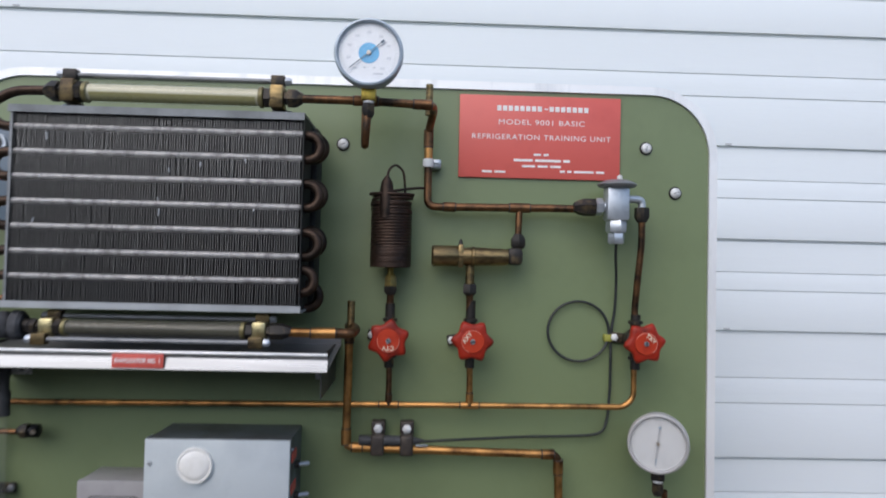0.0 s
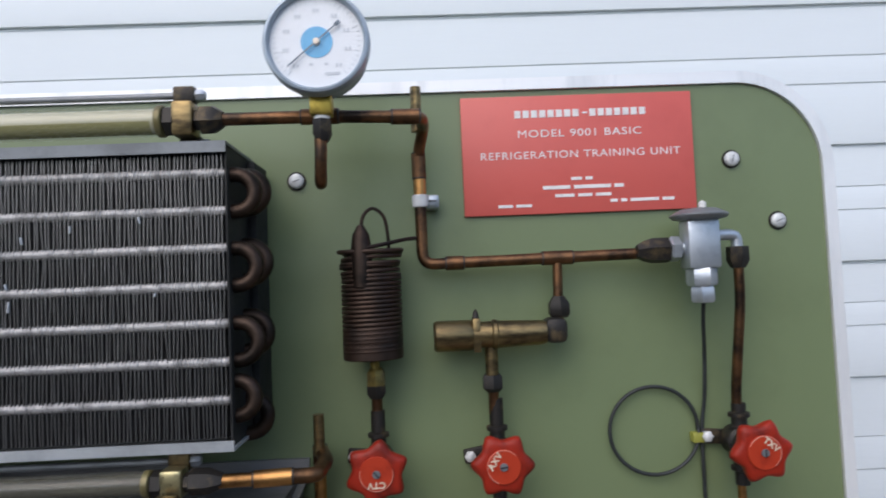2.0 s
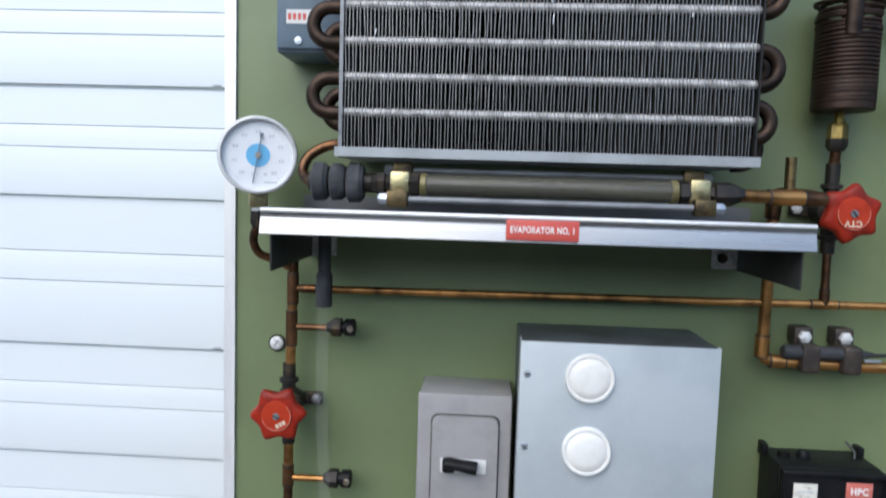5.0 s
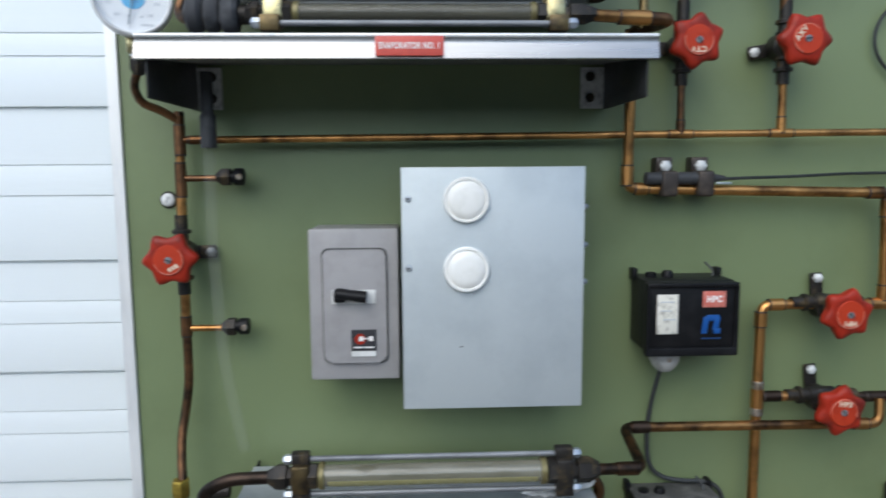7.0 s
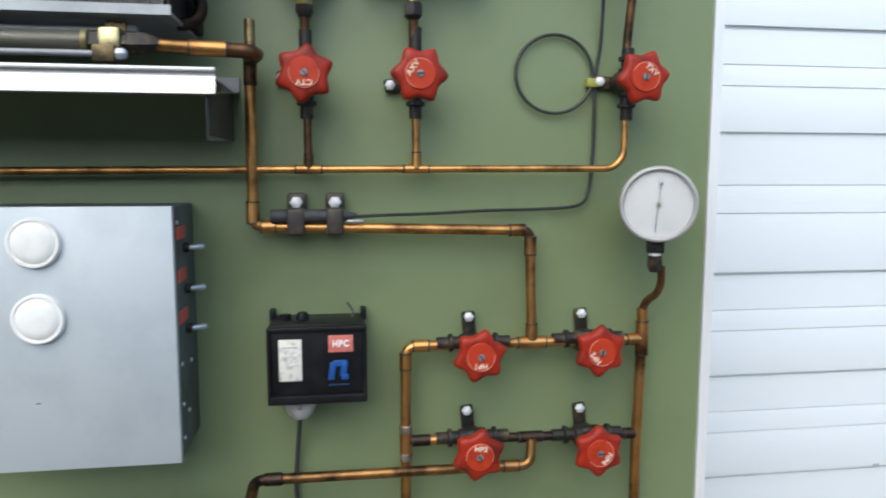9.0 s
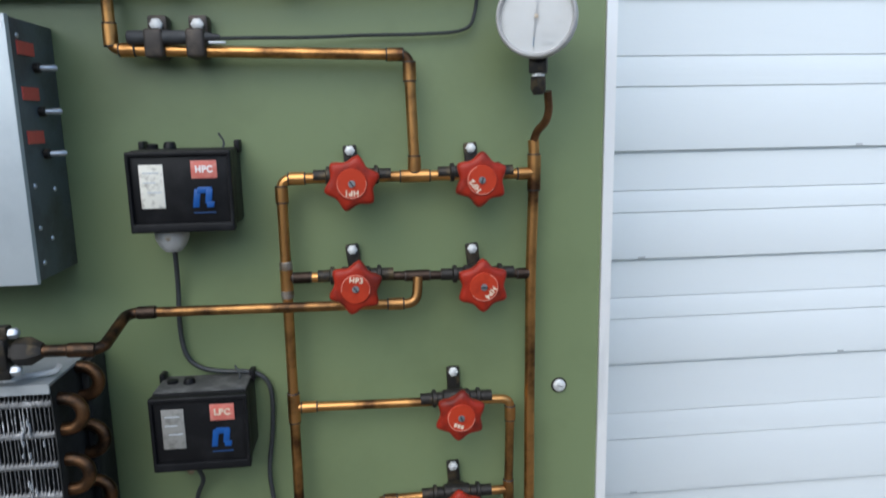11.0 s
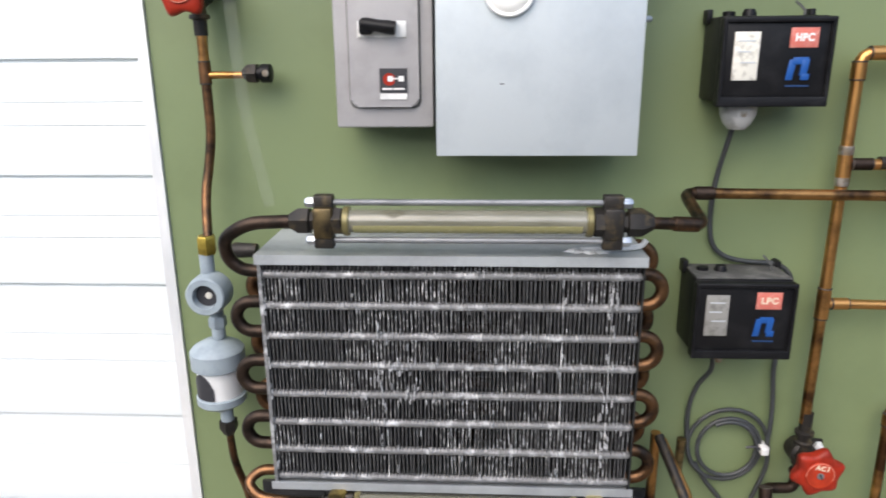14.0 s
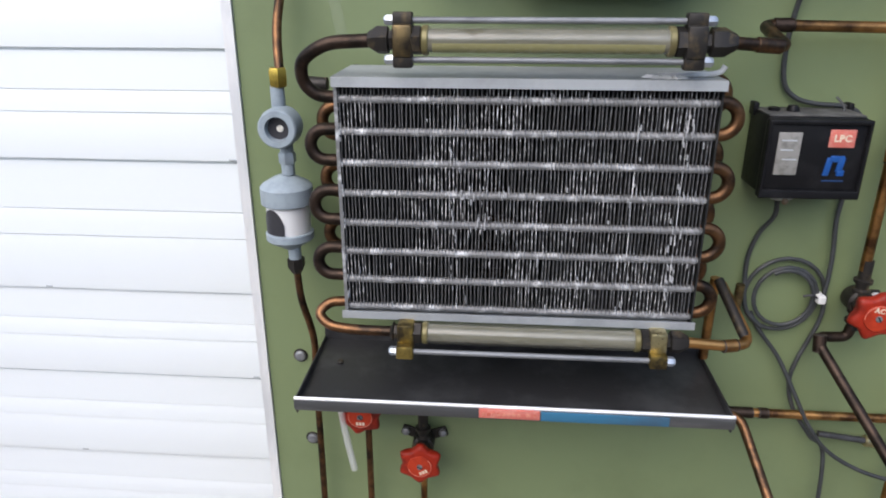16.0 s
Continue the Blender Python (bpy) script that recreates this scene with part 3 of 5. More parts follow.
# ---- tubular sight glasses with tie rods ----
def sight_tube(label, xa, xt0, xt1, xb, y, z, r, rods, dark, left_nut, right_nut, inner):
    t = thing("tubular_sight_glass", label, "sight glass", ((xa + xb) / 2, y, z - r), "tubular sight glasses")
    tube = part("glass_tube", sweep([Vector((xt0, y, z)), Vector((xt1, y, z))], r, 28, hollow=True), GLASS, t, "clear glass tube")
    part("inner_tube", rod((xt0, y, z), (1, 0, 0), xt1 - xt0, r * 0.80, n=24), inner, tube, "yellowed tube inside the glass")
    if inner is OIL_GREY and z > 0.9:
        bm = bmesh.new()
        grid = []
        for i in range(9):
            half = 0.42 * math.sin(math.pi * (i + 0.6) / 9.2) * (1 + 0.25 * math.sin(5.0 * i))
            x = xt0 + 0.026 + 0.0022 * i
            grid.append([bm.verts.new((x, y - r * 0.825 * math.cos(1.0 + half * w), z + r * 0.825 * math.sin(1.0 + half * w))) for w in (-1, -0.4, 0.4, 1)])
        for a, c in zip(grid, grid[1:]):
            for q in range(3):
                bm.faces.new((a[q], a[q + 1], c[q + 1], c[q]))
        part("oil_stain", bm, OIL_STAIN, tube, "dark oil stain inside the glass")
    if inner in (OIL, OIL_GREY) and z > 0.9:
        bm = bmesh.new()
        ends = [[bm.verts.new((x, y + q * math.cos(a), z + q * math.sin(a))) for q, a in [(r * 0.83, radians(190 + 16 * k)) for k in range(11)] + [(r * 0.70, radians(350 - 16 * k)) for k in range(11)]] for x in (xt0 + 0.004, xt1 - 0.004)]
        for k in range(22):
            bm.faces.new((ends[0][k], ends[0][(k + 1) % 22], ends[1][(k + 1) % 22], ends[1][k]))
        for e in ends:
            bm.faces.new(e)
        part("oil_film", bm, OLIVE, tube, "olive oil lying in the tube")
    for xs, d, m in ((xt0, -1, left_nut), (xt1, 1, right_nut)):
        part("seal_ring", rod((xs - d * 0.001, y, z), (d, 0, 0), 0.005, r * 1.04), SEAL, t)
        part("collar", hexa((xs + d * 0.004, y, z), (d, 0, 0), 0.009, r * 1.02, spin=0.3), BLACKENED, t)
        hold = block(min(xs + d * 0.011, xs + d * 0.026), max(xs + d * 0.011, xs + d * 0.026), y - r * 0.95, y + r * 0.95, z - r * 1.12, z + r * 1.12, 0.0025)
        part("holder", hold, m, t, "brass holder block")
        xe = xa if d < 0 else xb
        n0 = xs + d * 0.026
        part("flare_nut", lathe([(0, 0), (0, r * 0.72), (0.003, r * 0.72), (0.004, r * 1.0), (abs(xe - n0) * 0.62, r * 1.0), (abs(xe - n0), r * 0.55), (abs(xe - n0), 0)], (n0, y, z), (d, 0, 0), 6, spin=0.25), BLACKENED, t, "dark flare nut")
    for dy, dz in rods:
        rr = part("tie_rod", rod((xt0 - 0.028, y + dy, z + dz), (1, 0, 0), xt1 - xt0 + 0.056, 0.0024), ROD, t, "zinc tie rod")
        for xs in (xt0 - 0.0185, xt1 + 0.0185):
            part("lug", block(xs - 0.0075, xs + 0.0075, y + dy - 0.005, y + dy + 0.005, z + dz - 0.006, z + dz + 0.006, 0.0015), dark, rr)
        for xs, d in ((xt0 - 0.026, -1), (xt1 + 0.026, 1)):
            part("nut", lathe([(0, 0), (0, 0.0042), (0.005, 0.0042), (0.0068, 0.0026), (0.007, 0)], (xs, y + dy, z + dz), (d, 0, 0), 6), ZINC, rr)
    return t


sight_tube("horizontal glass tube sight glass with tie rods above the evaporator coil", -0.2805, -0.2355, -0.0545, -0.0095, -0.086, 1.6270, 0.0110, ((0.0, 0.0178), (0.012, -0.0150)), BLACKENED, DARKBRASS, BRONZE, OIL)
sight_tube("glass tube sight glass with a tie rod below the evaporator coil", -0.2815, -0.2413, -0.0630, -0.0120, -0.100, 1.3792, 0.0088, ((-0.017, -0.0105), (0.014, 0.011)), DARKBRASS, BRASS, BRASS, OIL_DARK)
sight_tube("glass tube sight glass with two tie rods above the condenser coil", -0.2765, -0.2310, -0.0522, -0.0035, -0.106, 1.0118, 0.0108, ((0.0, 0.0145), (-0.003, -0.0140)), BLACKENED, DARKBRASS, BLACKENED, OIL_GREY)
sight_tube("glass tube sight glass with a tie rod below the condenser coil", -0.2655, -0.2330, -0.0530, -0.0080, -0.108, 0.7640, 0.0098, ((-0.012, -0.0125),), OLDBRASS, OLDBRASS, BRASS, OIL_GREY)


# ---- pipes ----
def run(label, points, r, material=COPPER, fillet=0.012, sleeves=(), name="copper_pipe", sleeve_material=None):
    """A pipe along points, with soldered sleeves (place, way, length) on it."""
    t = thing(name, label, "pipe", points[0], "refrigerant pipes")
    tube = part("tube", pipe(points, r, fillet), material, t)
    for p, w, length in sleeves:
        c = Vector(p) - Vector(w).normalized() * length / 2
        sleeve = part("sleeve", rod(c, w, length, r * 1.22, 0.0006), sleeve_material or material, t, "soldered pipe sleeve")
        for end in (c, c + Vector(w).normalized() * length):
            part("solder_ring", rod(end - Vector(w).normalized() * 0.0008, w, 0.0016, r * 1.24, 0.0004, 16), CLAMP, sleeve, "dark solder ring")
    return t


PY = -0.021
X, Z = (1, 0, 0), (0, 0, 1)
# upper circuit
run("browned copper bend from the sight glass round to the evaporator coil", [(-0.276, -0.086, 1.6275), (-0.313, -0.086, 1.6265), (-0.3350, -0.086, 1.613), (-0.3350, -0.087, 1.599), (-0.324, -0.088, 1.5885), (-0.303, -0.088, 1.5870)], 0.0052, BEND, 0.016)
upper = run("browned copper pipe from the sight glass to the board", [(-0.0125, -0.086, 1.6270), (0.060, -0.083, 1.6275), (0.1300, -0.076, 1.6265), (0.1320, -0.036, 1.6280), (0.1270, PY, 1.610), (0.1275, PY, 1.5205), (0.302, PY, 1.5225)], 0.0047, COPPER_DARK, 0.010,
    [((0.058, -0.083, 1.6275), X, 0.026), ((0.1190, -0.0771, 1.6268), (1, 0.1, 0), 0.02), ((0.1271, PY, 1.600), Z, 0.02), ((0.153, PY, 1.5208), X, 0.014), ((0.2355, PY, 1.5217), X, 0.024)])
part("scoured_stretch", rod((0.1273, PY, 1.567), Z, 0.028, 0.0050), COPPER, upper, "bright scoured stretch of copper")
run("short capped copper stub standing on the upper pipe", [(0.1265, -0.038, 1.624), (0.1268, -0.038, 1.6595)], 0.0042, BRONZE, 0.001)
run("copper branch pipe down to the automatic valve", [(0.2355, PY, 1.5217), (0.2345, PY, 1.490)], 0.0040, COPPER_DARK, 0.001)
run("copper siphon loop below the pressure gauge", [(0.0575, -0.083, 1.628), (0.0575, -0.083, 1.586), (0.0582, -0.088, 1.5775), (0.0590, -0.098, 1.5780), (0.0605, -0.104, 1.591), (0.0618, -0.104, 1.624)], 0.0042, COPPER_DARK, 0.010)

clip = thing("pipe_clip", "white metal pipe clip with a screw on the copper pipe", "clip", (0.127, 0, 1.5705))
part("band", rod((0.1272, PY, 1.5665), Z, 0.010, 0.0064), TAPE, clip)
part("ear", block(0.1305, 0.1425, -0.018, 0.0, 1.5660, 1.5770, 0.002), ZINC, clip)
part("screw", lathe([(0, 0), (0, 0.0045), (0.002, 0.004), (0.003, 0)], (0.1370, -0.018, 1.5715), (0, -1, 0), 16), ZINC, clip)
part("cross_slot", block(0.1338, 0.1402, -0.0214, -0.0205, 1.5708, 1.5722), INK, clip)

# capillary tube coil
cap = thing("capillary_tube_coil", "brown capillary tube wound in a tall coil on the green board", "capillary coil", (0.0863, 0, 1.45))
turns, ctr = 23, (0.0863, -0.030)
def loose(q):
    """How far the winding has sprung open, from its tight foot to its loose top."""
    return max(0.0, q - 0.62) / 0.38


hx = [Vector((ctr[0] + (0.0222 + 0.0016 * loose(a / (2 * math.pi * turns)) * math.sin(0.83 * a + 0.6)) * math.cos(a), ctr[1] + 0.0222 * math.sin(a), 1.453 + 0.078 * a / (2 * math.pi * turns) + 0.0013 * loose(a / (2 * math.pi * turns)) * math.sin(0.37 * a))) for a in (2 * math.pi * k / 22 for k in range(22 * turns + 1))]
part("winding", sweep(hx, 0.00165, 7), CAP_TUBE, cap)
part("lower_sleeve", rod((0.0863, -0.030, 1.4485), Z, 0.024, 0.0234), CAP_TUBE, cap)
part("upper_ring", sweep([Vector((ctr[0] + 0.0245 * math.cos(a), ctr[1] + 0.0235 * math.sin(a), 1.5325 + 0.0012 * math.sin(a))) for a in (2 * math.pi * k / 28 for k in range(29))], 0.0019, 8), CAP_TUBE, cap)
part("strainer", lathe([(0, 0), (0, 0.0075), (0.030, 0.0080), (0.040, 0.0065), (0.047, 0.0025), (0.048, 0)], (0.0810, -0.047, 1.5045), Z, 18), BEND, cap, "browned copper strainer")
part("loop", sweep(flowing([(0.0810, -0.047, 1.549), (0.0835, -0.046, 1.5595), (0.0905, -0.044, 1.5645), (0.0985, -0.042, 1.558), (0.1010, -0.040, 1.544), (0.1015, -0.038, 1.532)]), 0.0014, 8), CAP_TUBE, cap)
part("lead", sweep(flowing([(0.0855, -0.052, 1.534), (0.101, -0.042, 1.5375), (0.115, -0.028, 1.541), (0.1255, PY, 1.542)]), 0.0016, 8), CAP_TUBE, cap)
part("outlet", rod((0.0865, -0.026, 1.432), Z, 0.020, 0.0036), OLDBRASS, cap)
nut = thing("flare_union", "dark and brassy flare union above a valve", "pipe union", (0.0870, -0.024, 1.417), "flare unions")
part("upper_nut", lathe([(0, 0), (0, 0.0078), (0.010, 0.0078), (0.014, 0.005), (0.014, 0)], (0.0870, -0.024, 1.427), Z, 6), OLDBRASS, nut)
part("lower_nut", lathe([(0, 0), (0, 0.0055), (0.004, 0.0082), (0.010, 0.0082), (0.010, 0)], (0.0870, -0.024, 1.417), Z, 6), BLACKENED, nut)

# automatic expansion valve body
axv = thing("automatic_expansion_valve", "brown brass horizontal automatic expansion valve on the green board", "expansion valve", (0.181, 0, 1.455))
part("body", lathe([(0, 0), (0, 0.0085), (0.002, 0.0105), (0.045, 0.0105), (0.046, 0.0118), (0.049, 0.0118), (0.050, 0.0108), (0.083, 0.0098), (0.088, 0.0088), (0.088, 0)], (0.1340, -0.029, 1.4633), X, 28), BRONZE, axv)
part("end_cap", lathe([(0, 0), (0, 0.0105), (0.002, 0.0122), (0.029, 0.0122), (0.031, 0.0108), (0.031, 0)], (0.1336, -0.029, 1.4633), X, 28), BRONZE, axv, "brown brass end cap")
part("ridge", block(0.1640, 0.1700, -0.039, -0.019, 1.4505, 1.4765, 0.001), BRONZE, axv)
part("pin", lathe([(0, 0.003), (0.005, 0.002), (0.008, 0)], (0.167, -0.029, 1.4760), Z, 10), BLACKENED, axv)
part("elbow", block(0.2210, 0.2390, -0.036, -0.014, 1.4545, 1.4745, 0.005), BLACKENED, axv, "dark elbow fitting")
part("elbow_nut", lathe([(0, 0), (0, 0.0065), (0.003, 0.0090), (0.011, 0.0090), (0.017, 0.0050), (0.017, 0)], (0.2343, -0.024, 1.4740), Z, 6), BLACKENED, axv, "dark flare nut")
part("inlet_stem", rod((0.1784, -0.027, 1.431), Z, 0.024, 0.0052), BRONZE, axv)
part("stem_nut", lathe([(0, 0), (0, 0.0050), (0.003, 0.0085), (0.012, 0.0085), (0.015, 0.006), (0.015, 0)], (0.1786, -0.025, 1.4180), Z, 6), BLACKENED, axv, "dark flare nut")

# thermostatic expansion valve
txv = thing("thermostatic_expansion_valve", "silver thermostatic expansion valve with a dark disc-shaped power head", "expansion valve", (0.346, 0, 1.481))
TY = -0.036
part("body", block(0.3330, 0.3590, TY - 0.011, TY + 0.011, 1.5080, 1.5470, 0.003), ZINC, txv)
part("power_head", lathe([(0, 0), (0, 0.010), (0.002, 0.0205), (0.004, 0.0224), (0.0052, 0.0224), (0.007, 0.019), (0.0095, 0.014), (0.0105, 0.005), (0.0105, 0)], (0.3465, TY, 1.5455), Z, 32), ROD, txv, "dark disc-shaped power head")
part("head_tip", lathe([(0, 0), (0, 0.003), (0.005, 0.003), (0.007, 0)], (0.3490, TY - 0.002, 1.5550), Z, 12), TAPE, txv)
part("lower_nut", hexa((0.3460, TY, 1.4945), Z, 0.0145, 0.0118, spin=0.2), ZINC, txv)
part("packing_nut", hexa((0.3463, TY, 1.4815), Z, 0.0130, 0.0098, spin=0.6), ZINC, txv)
part("inlet_neck", rod((0.3340, TY + 0.003, 1.5245), (-1, 0, 0), 0.010, 0.0055), ZINC, txv)
part("inlet_nut", hexa((0.3310, TY + 0.004, 1.5245), (-1, 0, 0), 0.008, 0.0102, spin=0.3), ZINC, txv)
part("flare_nut", lathe([(0, 0), (0, 0.0105), (0.013, 0.0105), (0.020, 0.0085), (0.0250, 0.0055), (0.0250, 0)], (0.3232, TY + 0.008, 1.5240), (-1, 0, 0), 6, spin=0.2), BLACKENED, txv, "dark flare nut")
part("outlet_elbow", pipe([(0.357, TY, 1.5340), (0.3770, TY + 0.003, 1.5340), (0.3770, TY + 0.003, 1.522)], 0.0044, 0.006), ZINC, txv)
part("outlet_nut", lathe([(0, 0), (0, 0.0085), (0.011, 0.0088), (0.017, 0.0055), (0.017, 0)], (0.3770, TY + 0.003, 1.5245), (0, 0, -1), 6), BLACKENED, txv, "dark flare nut")
run("slightly bent copper pipe between the expansion valve and its hand valve", [(0.3770, -0.033, 1.512), (0.3780, -0.031, 1.482), (0.3750, -0.027, 1.442), (0.3740, PY, 1.407), (0.3740, PY, 1.390)], 0.0040, COPPER_DARK, 0.02)

# sensing bulb and its capillary
line = thing("sensing_capillary", "thin dark capillary line looped in a ring on the green board", "capillary line", (0.311, 0, 1.34))
part("downlead", sweep(flowing([(0.3463, TY, 1.4830), (0.3490, -0.026, 1.466), (0.3540, -0.012, 1.440), (0.3545, -0.006, 1.405), (0.3510, -0.005, 1.376), (0.3505, -0.005, 1.330), (0.3500, -0.005, 1.305), (0.3465, -0.006, 1.272), (0.3360, -0.008, 1.2575), (0.300, -0.008, 1.2540),
                               (0.250, -0.010, 1.2530), (0.200, -0.014, 1.2510), (0.150, -0.022, 1.2500), (0.122, -0.026, 1.2490)]), 0.0016, 8), CAPDARK, line)
part("ring", sweep([Vector((0.3112 + 0.0368 * math.cos(a), -0.0045 - 0.0025 * (k % 40) / 40, 1.3777 + 0.0355 * math.sin(a))) for k, a in ((k, 2 * math.pi * k / 40) for k in range(58))], 0.0016, 8), CAPDARK, line)
part("strap", block(0.3420, 0.3525, -0.009, 0.0, 1.3665, 1.3745, 0.001), YELLOW, line, "yellowed strap")
bulb = thing("sensing_bulb", "dark sensing bulb strapped above the copper suction pipe", "sensing bulb", (0.090, -0.026, 1.243))
part("bulb", lathe([(0, 0), (0, 0.0048), (0.001, 0.0058), (0.058, 0.0058), (0.066, 0.0035), (0.074, 0.0020), (0.074, 0)], (0.0550, -0.026, 1.2502), X, 20), RUBBER, bulb)
part("tail", block(0.120, 0.134, -0.030, -0.027, 1.2445, 1.2465, 0.0005), ZINC, bulb, "silver crimped tail")
for cx in (0.0765, 0.1098):
    c = thing("strap_clamp", "black strap clamp with a bolt round bulb and pipe", "clamp", (cx, 0, 1.235), "bulb clamps")
    part("strap", block(cx - 0.0076, cx + 0.0076, -0.0330, -0.0045, 1.2335, 1.2570, 0.0028, seg=3), CLAMP, c)
    part("ear", block(cx - 0.0080, cx + 0.0080, -0.016, 0.0, 1.2545, 1.2695, 0.0022), CLAMP, c)
    part("bolt", lathe([(0, 0), (0, 0.0054), (0.003, 0.0054), (0.0042, 0.0038), (0.0045, 0)], (cx, -0.016, 1.2615), (0, -1, 0), 6), BOLT, c, "zinc bolt")

# liquid header and suction line
run("long thin copper header pipe across the board", [(-0.362, PY, 1.2870), (0.089, PY, 1.2902), (0.363, PY, 1.2915), (0.374, PY, 1.3025), (0.374, PY, 1.338)], 0.0033, COPPER, 0.010,
    [((0.088, PY, 1.2902), X, 0.022), ((0.1815, PY, 1.2907), X, 0.022), ((-0.347, PY, 1.2871), X, 0.012)])
run("copper riser from the header to a hand valve", [(0.0880, PY, 1.290), (0.0875, PY, 1.338)], 0.0034, COPPER_DARK, 0.001, [((0.0880, PY, 1.2965), Z, 0.012)])
run("copper riser from the header to a hand valve", [(0.1815, PY, 1.2905), (0.1810, PY, 1.338)], 0.0036, COPPER, 0.001, [((0.1815, PY, 1.2980), Z, 0.014)])
suction = run("copper suction pipe bending down and across the board", [(-0.016, -0.100, 1.3785), (0.0490, -0.090, 1.3772), (0.0515, -0.060, 1.3795), (0.0415, -0.026, 1.3815), (0.0410, -0.024, 1.3700), (0.0400, PY, 1.2410), (0.2860, PY, 1.2352), (0.2890, PY, 1.1308)], 0.0048, COPPER, 0.010,
    [((0.0401, PY, 1.253), Z, 0.018), ((0.053, PY, 1.2407), X, 0.012), ((0.274, PY, 1.2355), X, 0.014), ((0.2864, PY, 1.221), Z, 0.016), ((0.2887, PY, 1.141), Z, 0.014), ((0.020, -0.0945, 1.3778), (1, 0.15, 0), 0.026), ((0.0410, PY, 1.372), Z, 0.02)])
part("sooty_bend", pipe([(0.026, -0.0936, 1.3777), (0.049, -0.090, 1.3772), (0.0515, -0.060, 1.3795), (0.0415, -0.026, 1.3815), (0.0408, -0.0238, 1.360)], 0.0054, 0.006), BEND_WARM, suction, "sooty browned bend")
run("short capped copper stub beside the suction pipe", [(0.0440, -0.043, 1.379), (0.0440, -0.043, 1.410)], 0.0042, BRONZE, 0.001)

# high side net
net = run("copper pipe row between two upper hand valves", [(0.1705, PY, 0.800), (0.1712, PY, 1.1308), (0.3975, PY, 1.1300)], 0.0047, COPPER, 0.011,
    [((0.1712, PY, 1.117), Z, 0.014), ((0.185, PY, 1.1307), X, 0.014), ((0.1711, PY, 1.040), Z, 0.030), ((0.1708, PY, 0.918), Z, 0.028), ((0.289, PY, 1.1304), X, 0.026), ((0.389, PY, 1.130), X, 0.014)])
for zz in (1.053, 1.027):
    part("solder_collar", rod((0.1711, PY, zz - 0.004), Z, 0.008, 0.0060), SOLDER, net, "grey solder collar")
row = run("dark copper pipe row between two lower hand valves", [(0.171, PY, 1.0418), (0.3948, PY, 1.0370)], 0.0043, BEND, 0.01, [((0.185, PY, 1.0415), X, 0.016), ((0.289, PY, 1.0393), X, 0.022), ((0.387, PY, 1.0372), X, 0.010)])
part("scoured_stretch", rod((0.180, PY, 1.0416), (1, 0, -0.0214), 0.025, 0.0046), COPPER, row, "bright scoured stretch of copper")
run("tall copper pipe down the edge of the board", [(0.3968, PY, 1.160), (0.3978, PY, 1.140), (0.3948, PY, 1.035), (0.3943, PY, 0.900), (0.3945, PY, 0.740), (0.3950, PY, 0.350)], 0.0050, COPPER, 0.03, [((0.3975, PY, 1.131), Z, 0.032)])
run("copper pipe from the gauge bending down to the tall pipe", [(0.4035, -0.044, 1.202), (0.4060, -0.040, 1.186), (0.4045, -0.035, 1.1755), (0.3990, -0.027, 1.1690), (0.3968, -0.022, 1.160), (0.3970, PY, 1.146)], 0.0036, COPPER_DARK, 0.007)
cross = run("copper pipe from the condenser sight glass across to the valves", [(-0.008, -0.106, 1.0115), (0.0360, -0.098, 1.0080), (0.0370, -0.038, 1.0202), (0.160, -0.034, 1.0180), (0.2870, -0.030, 1.0155), (0.2890, -0.026, 1.0390)], 0.0046, COPPER_MID, 0.010,
    [((0.268, -0.0304, 1.0159), X, 0.014)])
part("sooty_bend", pipe([(-0.006, -0.106, 1.0113), (0.0360, -0.098, 1.0080), (0.0370, -0.038, 1.0202), (0.062, -0.0375, 1.0199)], 0.0048, 0.010), COPPER_DARK, cross, "sooty browned bend")
part("sooty_sleeve", rod((0.012, -0.1027, 1.0100), (1, 0.17, -0.08), 0.020, 0.0057), COPPER_DARK, cross, "sooty pipe sleeve")
part("sooty_sleeve", rod((0.045, -0.0378, 1.0201), X, 0.016, 0.0057), BEND, cross, "sooty pipe sleeve")
run("copper pipe to the receiver valves with an elbow down", [(0.171, PY, 0.9180), (0.3755, PY, 0.9145), (0.3735, PY, 0.820), (0.3735, PY, 0.740), (0.3735, PY, 0.350)], 0.0043, COPPER, 0.010, [((0.185, PY, 0.9178), X, 0.014), ((0.3752, PY, 0.900), Z, 0.014), ((0.3735, PY, 0.820), Z, 0.020)])
run("copper pipe from the lower valve bending down the board", [(0.3735, PY, 0.820), (0.2450, PY, 0.8180), (0.2460, PY, 0.740), (0.2470, PY, 0.350)], 0.0043, COPPER, 0.010, [((0.2575, PY, 0.8182), X, 0.012), ((0.2452, PY, 0.805), Z, 0.012)])

# left liquid line
left_line = run("thin copper line down the edge of the board", [(-0.3610, PY, 1.312), (-0.3630, PY, 1.220), (-0.3640, PY, 1.125), (-0.3638, PY, 1.068), (-0.3675, -0.024, 1.040), (-0.3705, -0.030, 1.018), (-0.3690, -0.038, 0.995), (-0.3665, -0.045, 0.978)], 0.0042, COPPER_DARK, 0.02,
    [((-0.3615, PY, 1.287), Z, 0.026), ((-0.3623, PY, 1.252), Z, 0.030), ((-0.3640, PY, 1.119), Z, 0.018)])
part("scoured_stretch", pipe([(-0.3611, PY, 1.308), (-0.3630, PY, 1.220), (-0.3640, PY, 1.128)], 0.0044, 0.01), COPPER, left_line, "bright scoured stretch of copper")
